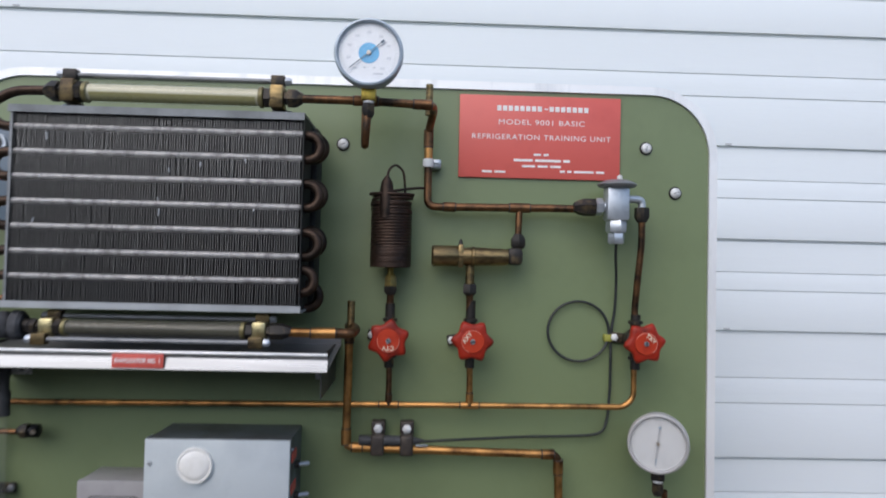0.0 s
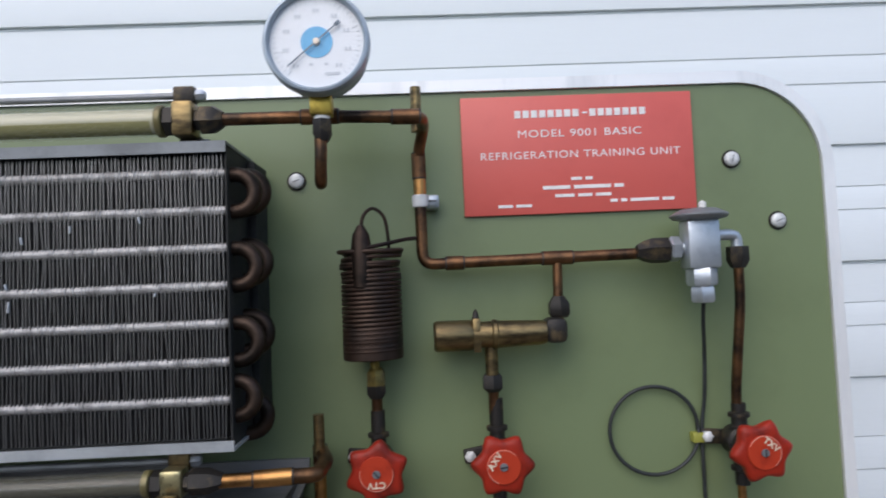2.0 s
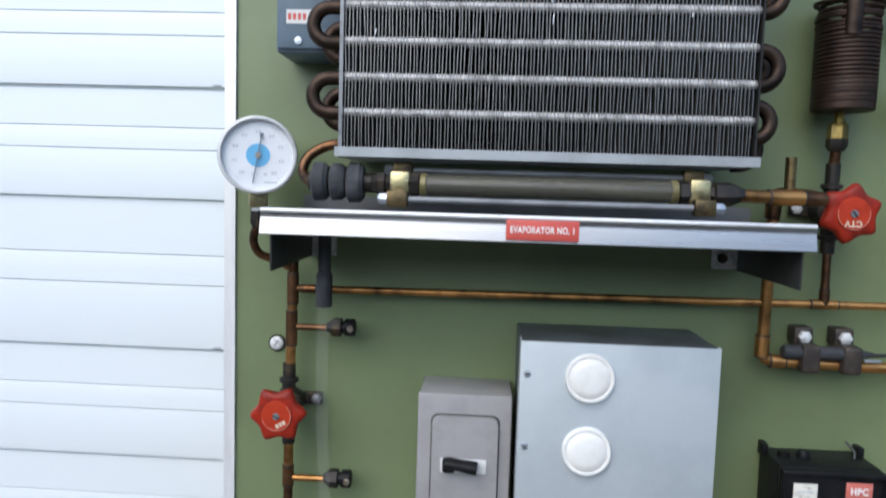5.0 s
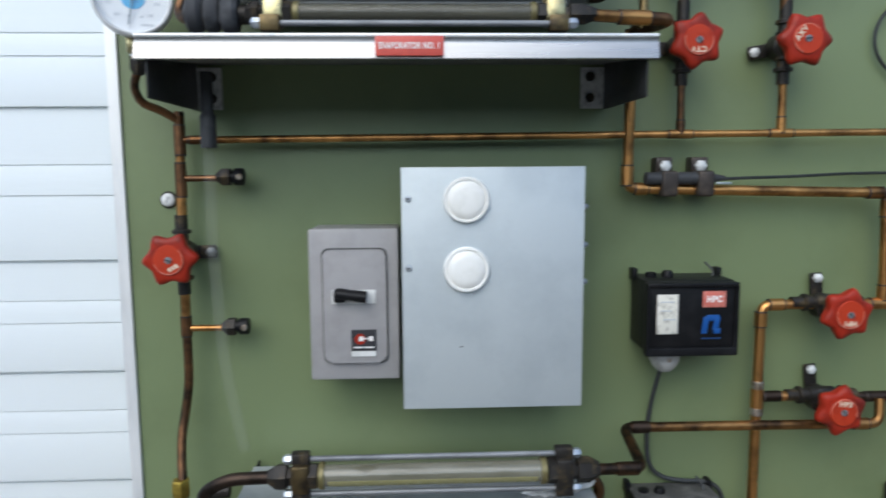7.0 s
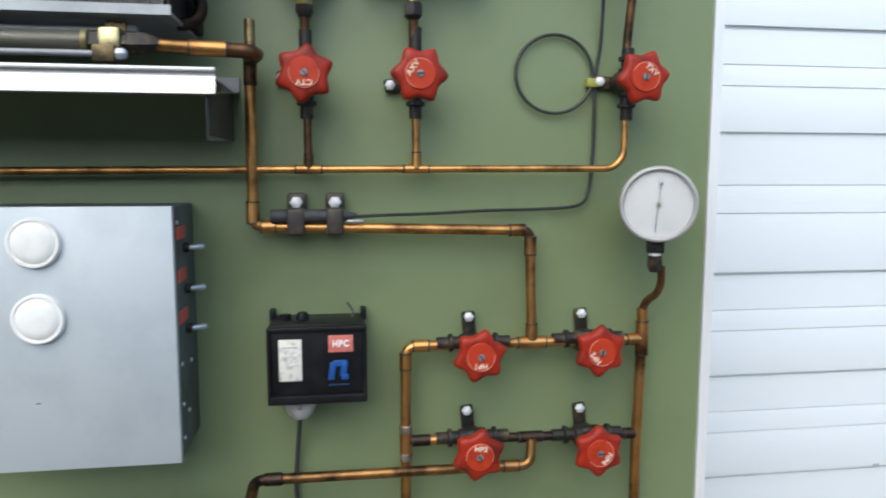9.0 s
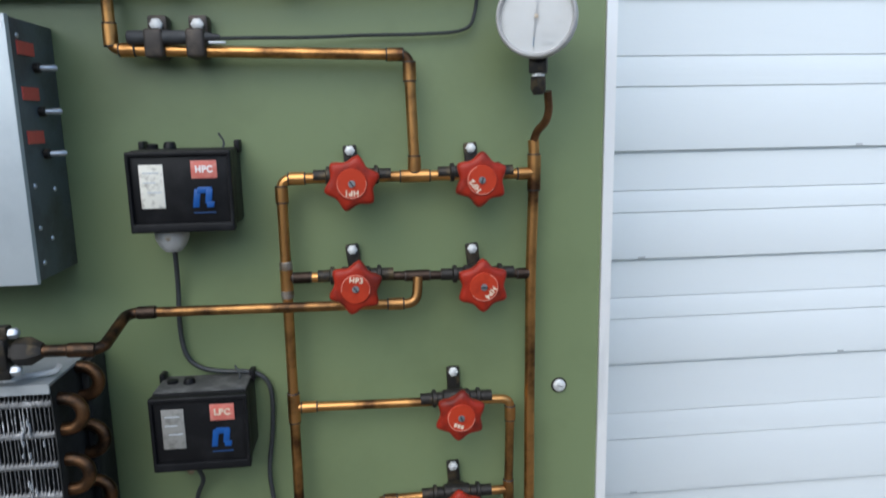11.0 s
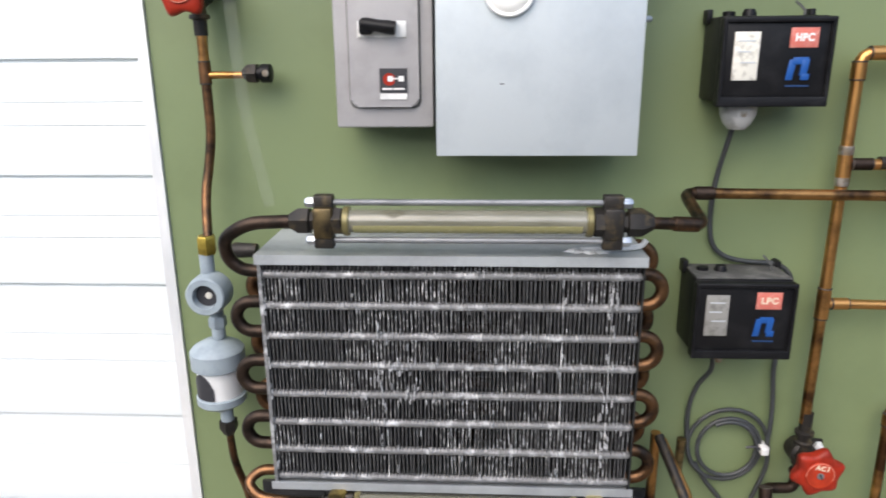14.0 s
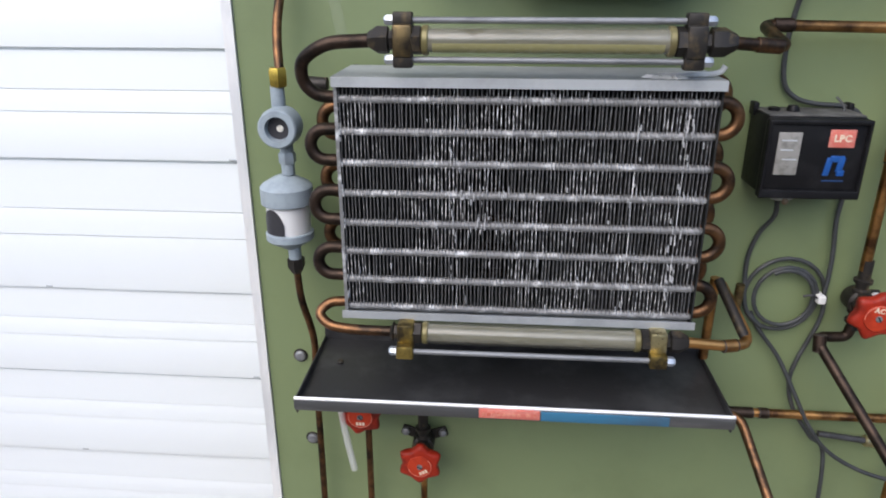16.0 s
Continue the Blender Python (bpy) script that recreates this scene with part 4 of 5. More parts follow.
for zz, x0 in ((1.2532, -0.327), (1.1170, -0.328)):
    run("short copper branch to a capped port", [(-0.3635, PY, zz), (x0 - 0.002, PY, zz)], 0.0030, COPPER_DARK if zz > 1.2 else COPPER, 0.001)
    c = thing("capped_service_port", "black capped service port on a copper branch", "service port", (x0 + 0.01, PY, zz), "service ports")
    part("nut", lathe([(0, 0), (0, 0.0035), (0.006, 0.0085), (0.013, 0.0085), (0.013, 0)], (x0 - 0.004, PY, zz + 0.0012), X, 6), BLACKENED, c)
    part("cap", lathe([(0, 0), (0, 0.0055), (0.003, 0.0055), (0.0035, 0.0078), (0.011, 0.0078), (0.012, 0.0062), (0.012, 0)], (x0 + 0.009, PY, zz + 0.0012), X, 12), BLACK, c)
    part("cap_tip", rod((x0 + 0.018, PY - 0.0075, zz + 0.0015), (0, -1, 0), 0.002, 0.0028), SOLDER, c)
run("thin copper pipe from the filter drier down behind the drip tray", [(-0.3655, -0.045, 0.795), (-0.3640, -0.044, 0.760), (-0.3585, -0.038, 0.732), (-0.3580, -0.028, 0.705), (-0.3615, PY, 0.660), (-0.3625, PY, 0.350)], 0.0036, COPPER_DARK, 0.02)
run("browned copper bend from the condenser sight glass round to the coil", [(-0.272, -0.106, 1.0115), (-0.311, -0.104, 1.0095), (-0.3330, -0.098, 0.995), (-0.3340, -0.090, 0.977), (-0.324, -0.088, 0.9665), (-0.303, -0.088, 0.9655)], 0.0053, BEND, 0.018)
run("copper bend from the lower coil tube into the sight glass", [(-0.304, -0.088, T2[7]), (-0.324, -0.089, 0.782), (-0.334, -0.095, 0.773), (-0.322, -0.104, 0.7655), (-0.300, -0.108, 0.7645), (-0.262, -0.108, 0.7640)], 0.0046, COPPER_DARK, 0.010)
run("copper pipe beside the bellows behind the pressure gauge", [(-0.300, -0.056, 1.412), (-0.326, -0.058, 1.409), (-0.340, -0.061, 1.400), (-0.344, -0.064, 1.388), (-0.335, -0.075, 1.379), (-0.316, -0.09, 1.3795)], 0.0042, COPPER_DARK, 0.010)
run("copper pipe end below the condenser coil", [(-0.012, -0.108, 0.7640), (0.026, -0.102, 0.7585), (0.046, -0.094, 0.7565), (0.0500, -0.082, 0.760), (0.0360, -0.040, 0.790)], 0.0046, COPPER, 0.008, [((0.030, -0.1005, 0.758), (1, 0.25, 0), 0.012)])
run("dark copper pipe joining behind the condenser coil", [(0.0475, -0.086, 0.7590), (0.0335, -0.038, 0.7930)], 0.0047, BLACKENED, 0.001)
run("short copper upright behind the condenser coil", [(0.0330, -0.030, 0.792), (0.0330, -0.028, 0.705)], 0.0046, COPPER, 0.001)
run("short capped copper stub beside the condenser coil", [(0.0560, -0.030, 0.752), (0.0570, -0.030, 0.786)], 0.0042, BRONZE, 0.001)
run("copper cross pipe low on the board", [(0.0600, PY, 0.6388), (0.3700, PY, 0.6383)], 0.0046, COPPER, 0.001, [((0.078, PY, 0.6387), X, 0.030), ((0.104, PY, 0.6387), X, 0.008)], sleeve_material=BEND)
run("dark copper pipe slanting forward from the valve elbow", [(0.1705, PY, 0.742), (0.1685, PY, 0.7300), (0.1430, PY, 0.7290), (0.1410, -0.030, 0.7240), (0.2000, -0.120, 0.625), (0.2500, -0.200, 0.500), (0.2550, -0.21, 0.300)], 0.0050, BEND, 0.012, [((0.1412, -0.0280, 0.7255), (0, -0.3, -1), 0.016)])
run("dark copper pipe slanting forward below the drip tray", [(0.0640, PY, 0.639), (0.0800, -0.030, 0.636), (0.1050, -0.100, 0.560), (0.1200, -0.160, 0.480), (0.122, -0.17, 0.300)], 0.0050, COPPER_DARK, 0.02)


# ---- hand valves ----
def hand_valve(x, z, upright, wheel_turn, text, tab, label_turn=0.0, size=0.0244, y_wheel=-0.046, ports=(0.034, 0.034), mark=""):
    """A packless hand valve with a six-lobed red wheel. tab: the ways to its mounting ears, in degrees from straight up."""
    pipe_way = "an upright" if upright else "a level"
    t = thing("hand_valve", "red six-lobed hand valve " + ("marked " + text + " " if text else "") + (mark or "on " + pipe_way + " copper pipe"), "valve", (x, 0, z), "red hand valves")
    way = Vector((0, 0, 1)) if upright else Vector((1, 0, 0))
    c = Vector((x, PY, z + (0.0 if upright else 0.0045)))
    part("body", lathe([(0, 0), (0, 0.0105), (0.002, 0.012), (0.018, 0.012), (0.020, 0.0095), (0.020, 0)], (x, -0.008, z), (0, -1, 0), 20), BLACKENED, t, "blackened brass valve body")
    for d, reach in ((1, ports[0]), (-1, ports[1])):
        prof = [(0, 0), (0, 0.0080), (0.012, 0.0080), (0.0135, 0.0060), (0.019, 0.0060), (0.0195, 0.0084), (0.0225, 0.0084), (0.0235, 0.0056), (reach, 0.0056), (reach, 0)]
        part("port", lathe(prof, c, way * d, 16), BLACKENED, t, "blackened port")
    part("bonnet", lathe([(0, 0), (0, 0.0105), (0.008, 0.0105), (0.010, 0.006), (0.020, 0.005), (0.020, 0)], (x, -0.027, z), (0, -1, 0), 6), BLACKENED, t)
    for turn in tab:
        a = radians(turn)
        p = Vector((math.sin(a), 0, math.cos(a)))
        far = 0.0215 if abs(turn) > 60 else 0.0255
        bm = block(-0.0062, 0.0062, -0.0018, 0.0018, 0.004, far + 0.005, 0.0017)
        bm.transform(Matrix.Translation((x, -0.0052, z)) @ Matrix.Rotation(a, 4, "Y"))
        ear = part("mounting_ear", bm, BLACKENED, t)
        part("ear_bolt", lathe([(0, 0), (0, 0.0046), (0.0028, 0.0046), (0.004, 0.0032), (0.0044, 0)], (x + far * p.x, -0.0072, z + far * p.z), (0, -1, 0), 6), ROD if x < 0 else BOLT, ear, "dull bolt" if x < 0 else "zinc bolt")
    # the wheel: six lobes, dished towards the middle
    bm = bmesh.new()
    n, lv = 72, ((0.0, 0.62), (0.0022, 0.92), (0.0060, 1.0), (0.0092, 0.97), (0.0112, 0.88), (0.0122, 0.70), (0.0122, 0.50), (0.0122, 0.30))
    rings = []
    for hgt, q in lv:
        rr = []
        for k in range(n):
            a = 2 * math.pi * k / n
            lobe = max(0.0, (q - 0.5) / 0.5)
            rad = size * q * (1 - 0.235 * lobe * (0.5 - 0.5 * math.cos(6 * a)) ** 0.72)
            aa = a + radians(wheel_turn)
            rr.append(bm.verts.new((x + rad * math.sin(aa), y_wheel - hgt, z + rad * math.cos(aa))))
        rings.append(rr)
    for a, b2 in zip(rings, rings[1:]):
        for k in range(n):
            bm.faces.new((a[k], a[(k + 1) % n], b2[(k + 1) % n], b2[k]))
    bm.faces.new(rings[0])
    bm.faces.new(rings[-1])
    wheel = part("handwheel", bm, RED, t, "six-lobed red painted handwheel", angle=50)
    yf = y_wheel - 0.0136
    part("hub_disc", lathe([(0, 0), (0, size * 0.525), (0.0012, size * 0.525), (0.0018, size * 0.505), (0.0018, 0)], (x, y_wheel - 0.0118, z), (0, -1, 0), 40), HUBRED, wheel, "smooth orange-red hub disc")
    part("wheel_screw", lathe([(0, 0), (0, 0.0031), (0.0010, 0.0029), (0.0014, 0)], (x, yf, z), (0, -1, 0), 14), ROD, wheel, "dull slotted steel screw")
    sl = block(-0.0029, 0.0029, -0.0017, -0.0009, -0.0006, 0.0006)
    sl.transform(Matrix.Translation((x, yf, z)) @ Matrix.Rotation(radians(label_turn + 50), 4, "Y"))
    part("screw_slot", sl, INK, wheel)
    arc = [Vector((x + 0.0121 * math.sin(radians(label_turn - 105 + 10 * k)), yf + 0.0002, z + 0.0121 * math.cos(radians(label_turn - 105 + 10 * k)))) for k in range(22)]
    part("worn_ring", sweep(arc, 0.00038, 6), WORN, wheel, "worn pale edge of the hub")
    a = radians(label_turn)
    off = Vector((math.sin(a), 0, math.cos(a))) * 0.0076
    px, pz = x + off.x, z + off.z
    if text:
        lettering(text, 0.0064, (px, yf - 0.0001, pz), -label_turn, CREAM, wheel, 0.00024)
    else:
        bm = bmesh.new()
        for k in range(3):
            block(-0.0045 + 0.0032 * k, -0.0021 + 0.0032 * k, -0.0003, 0.0003, -0.0018, 0.0018, bm=bm)
        bm.transform(Matrix.Translation((px, yf, pz)) @ Matrix.Rotation(a, 4, "Y"))
        part("lettering", bm, CREAM, wheel)
    return t


hand_valve(0.0872, 1.3672, True, 8, "CTV", (-85,), 180, ports=(0.040, 0.034))
hand_valve(0.1808, 1.3682, True, -28, "AXV", (-100,), -55, ports=(0.044, 0.034), y_wheel=-0.047)
hand_valve(0.3752, 1.3695, True, 22, "TXV", (-85,), 40, ports=(0.030, 0.034), y_wheel=-0.048)
hand_valve(0.2335, 1.1280, False, 14, "HP1", (-4,), 182)
hand_valve(0.3435, 1.1283, False, 4, "HP2", (-5,), 232)
hand_valve(0.2331, 1.0378, False, 10, "HP3", (-6,), 6)
hand_valve(0.3445, 1.0348, False, 0, "HP4", (-6,), 130)
hand_valve(0.3230, 0.9142, False, 6, "", (-2,), 200)
hand_valve(0.3222, 0.8162, False, -4, "", (-4,), 250)
hand_valve(0.1718, 0.7688, True, 14, "AC1", (92,), 10, ports=(0.042, 0.030))
hand_valve(-0.3640, 1.1848, True, 26, "", (88,), 150, ports=(0.036, 0.036))
hand_valve(-0.2475, 0.5795, True, 2, "", (-72, 72), 150, ports=(0.050, 0.034), mark="on a thin pipe below the drip tray")
hand_valve(-0.3080, 0.6375, True, 12, "", (), 180, mark="half hidden under the drip tray")
run("thin copper pipe below the low hand valve", [(-0.2470, PY, 0.555), (-0.2470, PY, 0.350)], 0.0036, COPPER, 0.001)
run("thin copper pipe above the low hand valve", [(-0.2470, PY, 0.630), (-0.2470, PY, 0.690)], 0.0036, COPPER_DARK, 0.001)
run("thin copper pipe below the shaded hand valve", [(-0.3075, PY, 0.604), (-0.3075, PY, 0.350)], 0.0036, COPPER_DARK, 0.001)
run("thin copper pipe above the shaded hand valve", [(-0.3075, PY, 0.665), (-0.3075, PY, 0.690)], 0.0036, COPPER_DARK, 0.001)
for vx, vm in ((0.0870, COPPER_DARK), (0.1792, COPPER_DARK)):
    run("short dark copper pipe between valve and union", [(vx, PY, 1.400), (vx, -0.024, 1.420)], 0.0042, vm, 0.001)


# ---- pressure gauges ----
def gauge(label, x, y, z, r, bezel, needle_turn, blue, stem_y, facing=0.0, stem=None, pane=None):
    t = thing("pressure_gauge", label, "gauge", (x, y, z - r), "pressure gauges")
    part("case", lathe([(0, 0), (0, r * 0.80), (0.003, r * 0.92), (0.024, r * 0.94), (0.024, 0)], (x, y + 0.026, z), (0, -1, 0), 48), bezel, t)
    part("bezel_ring", lathe([(0.018, r * 0.90), (0.018, r * 0.97), (0.020, r), (0.028, r), (0.0305, r * 0.97), (0.0310, r * 0.925), (0.0295, r * 0.885), (0.026, r * 0.88)], (x, y + 0.026, z), (0, -1, 0), 56), bezel, t)
    dial = part("dial", lathe([(0, 0), (0, r * 0.89), (0.0012, r * 0.89), (0.0012, 0)], (x, y + 0.0012, z), (0, -1, 0), 48), DIAL, t, "white enamel dial")
    yd = y - 0.0001
    if blue:
        part("blue_centre", lathe([(0, 0), (0, r * 0.30), (0.0003, r * 0.30), (0.0003, 0)], (x, yd, z), (0, -1, 0), 32), DIALBLUE, dial, "blue dial centre")
    bm = bmesh.new()
    for k in range(41):
        a = radians(-138 + 6.9 * k)
        long_one = k % 5 == 0
        b = block(-0.00022, 0.00022, -0.0003, 0.0, r * (0.72 if long_one else 0.77), r * 0.83)
        b.transform(Matrix.Translation((x, yd, z)) @ Matrix.Rotation(a, 4, "Y"))
        me = bpy.data.meshes.new("t")
        b.to_mesh(me)
        b.free()
        bm.from_mesh(me)
        bpy.data.meshes.remove(me)
    part("scale_ticks", bm, INKGREY if pane else INKPALE, dial)
    bm = bmesh.new()
    for k in range(9):
        a = radians(-138 + 34.5 * k)
        cx, cz = x + r * 0.60 * math.sin(a), z + r * 0.60 * math.cos(a)
        block(cx - 0.0020, cx - 0.0004, yd - 0.0003, yd, cz - 0.0013, cz + 0.0013, bm=bm)
        block(cx + 0.0004, cx + 0.0020, yd - 0.0003, yd, cz - 0.0013, cz + 0.0013, bm=bm)
    for dx, dz, w in ((0.010, -0.0215, 0.005), (-0.004, -0.0150, 0.0012), (0.006, -0.0150, 0.0012)):
        block(x + dx - w, x + dx + w, yd - 0.0003, yd, z + dz - 0.0009, z + dz + 0.0009, bm=bm)
    part("scale_marks", bm, INKPALE, dial)
    nb = bmesh.new()
    block(-0.00045, 0.00045, -0.0024, -0.0018, -r * 0.50, r * 0.72, bm=nb)
    block(-0.0014, 0.0014, -0.0024, -0.0018, -r * 0.58, -r * 0.46, 0.0003, bm=nb)
    nb.transform(Matrix.Translation((x, yd, z)) @ Matrix.Rotation(radians(needle_turn), 4, "Y"))
    part("needle", nb, BLUEGREY, dial)
    part("hub", lathe([(0, 0), (0, 0.0026), (0.0028, 0.0022), (0.003, 0)], (x, yd, z), (0, -1, 0), 16), SOLDER, dial)
    part("lens", lathe([(0.0268, r * 0.90), (0.0285, r * 0.5), (0.0290, 0)], (x, y + 0.026, z), (0, -1, 0), 40), pane or LENS, t, "crazed milky lens" if pane else "clear bowed lens").visible_shadow = False
    part("stem_block", block(x - 0.0075, x + 0.0075, stem_y - 0.007, stem_y + 0.007, z - r - 0.011, z - r + 0.004, 0.0015), stem or BRASS, t, "square stem")
    part("stem_nut", lathe([(0, 0), (0, 0.0068), (0.010, 0.0072), (0.015, 0.0045), (0.015, 0)], (x, stem_y, z - r - 0.0135), (0, 0, -1), 6), BLACKENED, t)
    part("sealing_tape", rod((x, stem_y, z - r - 0.0145), (0, 0, 1), 0.004, 0.0056), TAPE, t, "white sealing tape")
    t.matrix_basis = Matrix.Translation((x, y, z - r)) @ Matrix.Rotation(radians(facing), 4, "Z")
    return t


gauge("round grey pressure gauge with blue dial centre above the board", 0.0622, -0.118, 1.6690, 0.0357, BEZEL, 230, True, -0.104, stem=YELLOWBRASS)
gauge("round pale pressure gauge with blue dial centre beside the coil", -0.3795, -0.063, 1.3995, 0.0312, BEZEL_WHITE, 190, True, -0.048, 16)
gauge("round pressure gauge with a pale bezel and plain white dial", 0.3880, -0.066, 1.2605, 0.0332, BEZEL_GREY, 186, False, -0.050, -20, BLACKENED, MILKY)
gauge("round pressure gauge with a dark blue bezel low on the board", 0.3040, -0.036, 0.6990, 0.0315, BLUEBEZEL, 215, False, -0.024)
run("thin browned pipe from the gauge curling to the copper line", [(-0.3850, -0.048, 1.342), (-0.3895, -0.046, 1.331), (-0.3870, -0.040, 1.318), (-0.3730, -0.030, 1.312), (-0.3615, PY, 1.304)], 0.0036, COPPER_DARK, 0.010)

# ---- control box with two signal lamps ----
cb = thing("control_box", "galvanised steel control box with two white lamp lenses", "control box", (-0.088, 0, 1.056))
BX0, BX1, BZ0, BZ1, BYF = -0.1655, -0.0133, 1.0575, 1.2618, -0.081
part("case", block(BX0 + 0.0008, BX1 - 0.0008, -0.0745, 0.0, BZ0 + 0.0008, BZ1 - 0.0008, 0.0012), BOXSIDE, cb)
lid = block(BX0, BX1, BYF, BYF + 0.0012, BZ0, BZ1, 0.0005)
block(BX0, BX0 + 0.001, BYF + 0.001, -0.060, BZ0, BZ1, bm=lid)
block(BX1 - 0.001, BX1, BYF + 0.001, -0.075, BZ0, BZ1, bm=lid)
lid = part("lid", lid, GALV, cb, "smooth galvanised lid")
part("scratch", block(-0.1178, -0.1146, BYF - 0.0003, BYF + 0.0002, 1.1108, 1.1116), INK, lid)
for lz in (1.2350, 1.1772):
    lens = part("lamp_lens", lathe([(0, 0), (0, 0.0190), (0.0032, 0.0190), (0.0046, 0.0182), (0.0046, 0.0166), (0.0034, 0.0161), (0.0040, 0.0154), (0.0052, 0.0142), (0.0060, 0.0095), (0.0062, 0)], (-0.1120, BYF, lz), (0, -1, 0), 44), LAMPWHITE, cb, "white ribbed lamp lens")
for sx, sz in ((-0.1600, 1.2362), (-0.1600, 1.1785)):
    s = part("lid_screw", lathe([(0, 0), (0, 0.0030), (0.0014, 0.0024), (0.0018, 0)], (sx, BYF, sz), (0, -1, 0), 14), ZINC, cb)
    part("screw_slot", block(sx - 0.0014, sx + 0.0014, BYF - 0.0021, BYF - 0.0016, sz - 0.0005, sz + 0.0005), INK, s)
for tz in (1.2258, 1.1915, 1.1578):
    base = part("toggle_base", rod((BX1 - 0.001, -0.040, tz), X, 0.005, 0.0042), BLACKENED, cb)
    part("toggle_lever", lathe([(0, 0), (0, 0.0020), (0.007, 0.0024), (0.0120, 0.0027), (0.0136, 0.0018), (0.0136, 0)], (BX1 + 0.002, -0.040, tz), (1, 0.5, 0), 14), ZINC, base, "steel toggle lever")
    part("toggle_label", block(BX1 - 0.0010, BX1 + 0.0006, -0.0660, -0.0400, tz + 0.0085, tz + 0.0185), LABELRED, cb, "small red label")
for k, (sy, sz) in enumerate(((-0.064, 1.1335), (-0.030, 1.1280), (-0.064, 1.1000), (-0.045, 1.0890), (-0.064, 1.0720), (-0.064, 1.2480))):
    part("side_screw", lathe([(0, 0), (0, 0.0022), (0.0012, 0.0016), (0.0014, 0)], (BX1 - 0.0006, sy, sz), X, 10), ZINC, cb)

# ---- motor switch ----
sw = thing("motor_switch", "grey enamelled motor switch with black lever beside the control box", "switch", (-0.208, 0, 1.074))
part("case", block(-0.2455, -0.1695, -0.050, 0.0, 1.0775, 1.2090, 0.0012), GREYBOX, sw)
part("cover", block(-0.2465, -0.1690, -0.056, -0.048, 1.0765, 1.2100, 0.0022), GREYBOX, sw)
cap_pts = []
for cx, cz, a0 in ((-0.1860, 1.1860, 0), (-0.2280, 1.1860, 90), (-0.2280, 1.0990, 180), (-0.1860, 1.0990, 270)):
    cap_pts += [(cx + 0.006 * math.cos(radians(a0 + 15 * k)), cz + 0.006 * math.sin(radians(a0 + 15 * k))) for k in range(7)]
# thin dark plate imitates the shadow in the gap round the raised panel
part("panel_gap_shade", plate([(-0.2070 + 1.05 * (px + 0.2070), 1.1425 + 1.026 * (pz - 1.1425)) for px, pz in cap_pts], -0.0565, -0.055), DUST_AND_GAP, sw, "dark outline painted as the shadow gap round the raised panel")
raised = plate(cap_pts, -0.0606, -0.055)
bmesh.ops.bevel(raised, geom=[e for e in raised.edges if abs(e.verts[0].co.y + 0.0606) < 1e-5 and abs(e.verts[1].co.y + 0.0606) < 1e-5], offset=0.0022, segments=3, affect="EDGES", profile=0.5)
part("raised_panel", raised, GREYBOX, sw, "raised panel with round corners")
part("lever_plate", block(-0.2265, -0.1890, -0.0617, -0.0608, 1.1455, 1.1575, 0.0003), TAPE, sw, "white lever plate")
lever = lathe([(0, 0), (0, 0.0052), (0.006, 0.0052), (0.014, 0.0046), (0.022, 0.0050), (0.026, 0.0044), (0.0275, 0)], (0, 0, 0), (-1, 0, 0), 16)
for v in lever.verts:
    v.co.y *= 1.3
lever.transform(Matrix.Translation((-0.1965, -0.0660, 1.1520)) @ Matrix.Rotation(radians(8), 4, "Y"))
part("lever", lever, BLACK, sw, "black slanting lever")
part("lever_hub", block(-0.2245, -0.2140, -0.0690, -0.0605, 1.1475, 1.1590, 0.0025, seg=3), BLACK, sw, "black lever hub")
st = part("sticker", block(-0.2105, -0.1890, -0.0617, -0.0608, 1.1040, 1.1225), INK, sw, "black maker's sticker with plain shapes")
part("disc", lathe([(0, 0), (0, 0.0048), (0.0003, 0.0048), (0.0003, 0)], (-0.2030, -0.0617, 1.1143), (0, -1, 0), 24), RED, st)
em = block(-0.2040, -0.2000, -0.0623, -0.0618, 1.1127, 1.1167)
block(-0.2000, -0.1955, -0.0623, -0.0618, 1.1143, 1.1152, bm=em)
block(-0.1955, -0.1915, -0.0623, -0.0618, 1.1127, 1.1167, bm=em)
part("emblem", em, WHITE, st)
bars([(-0.2085, -0.2005), (-0.1995, -0.1910)], 1.1070, 0.0012, -0.0618, WHITE, st)
part("white_strip", block(-0.2105, -0.1895, -0.0616, -0.0608, 1.0990, 1.1035), TAPE, sw)


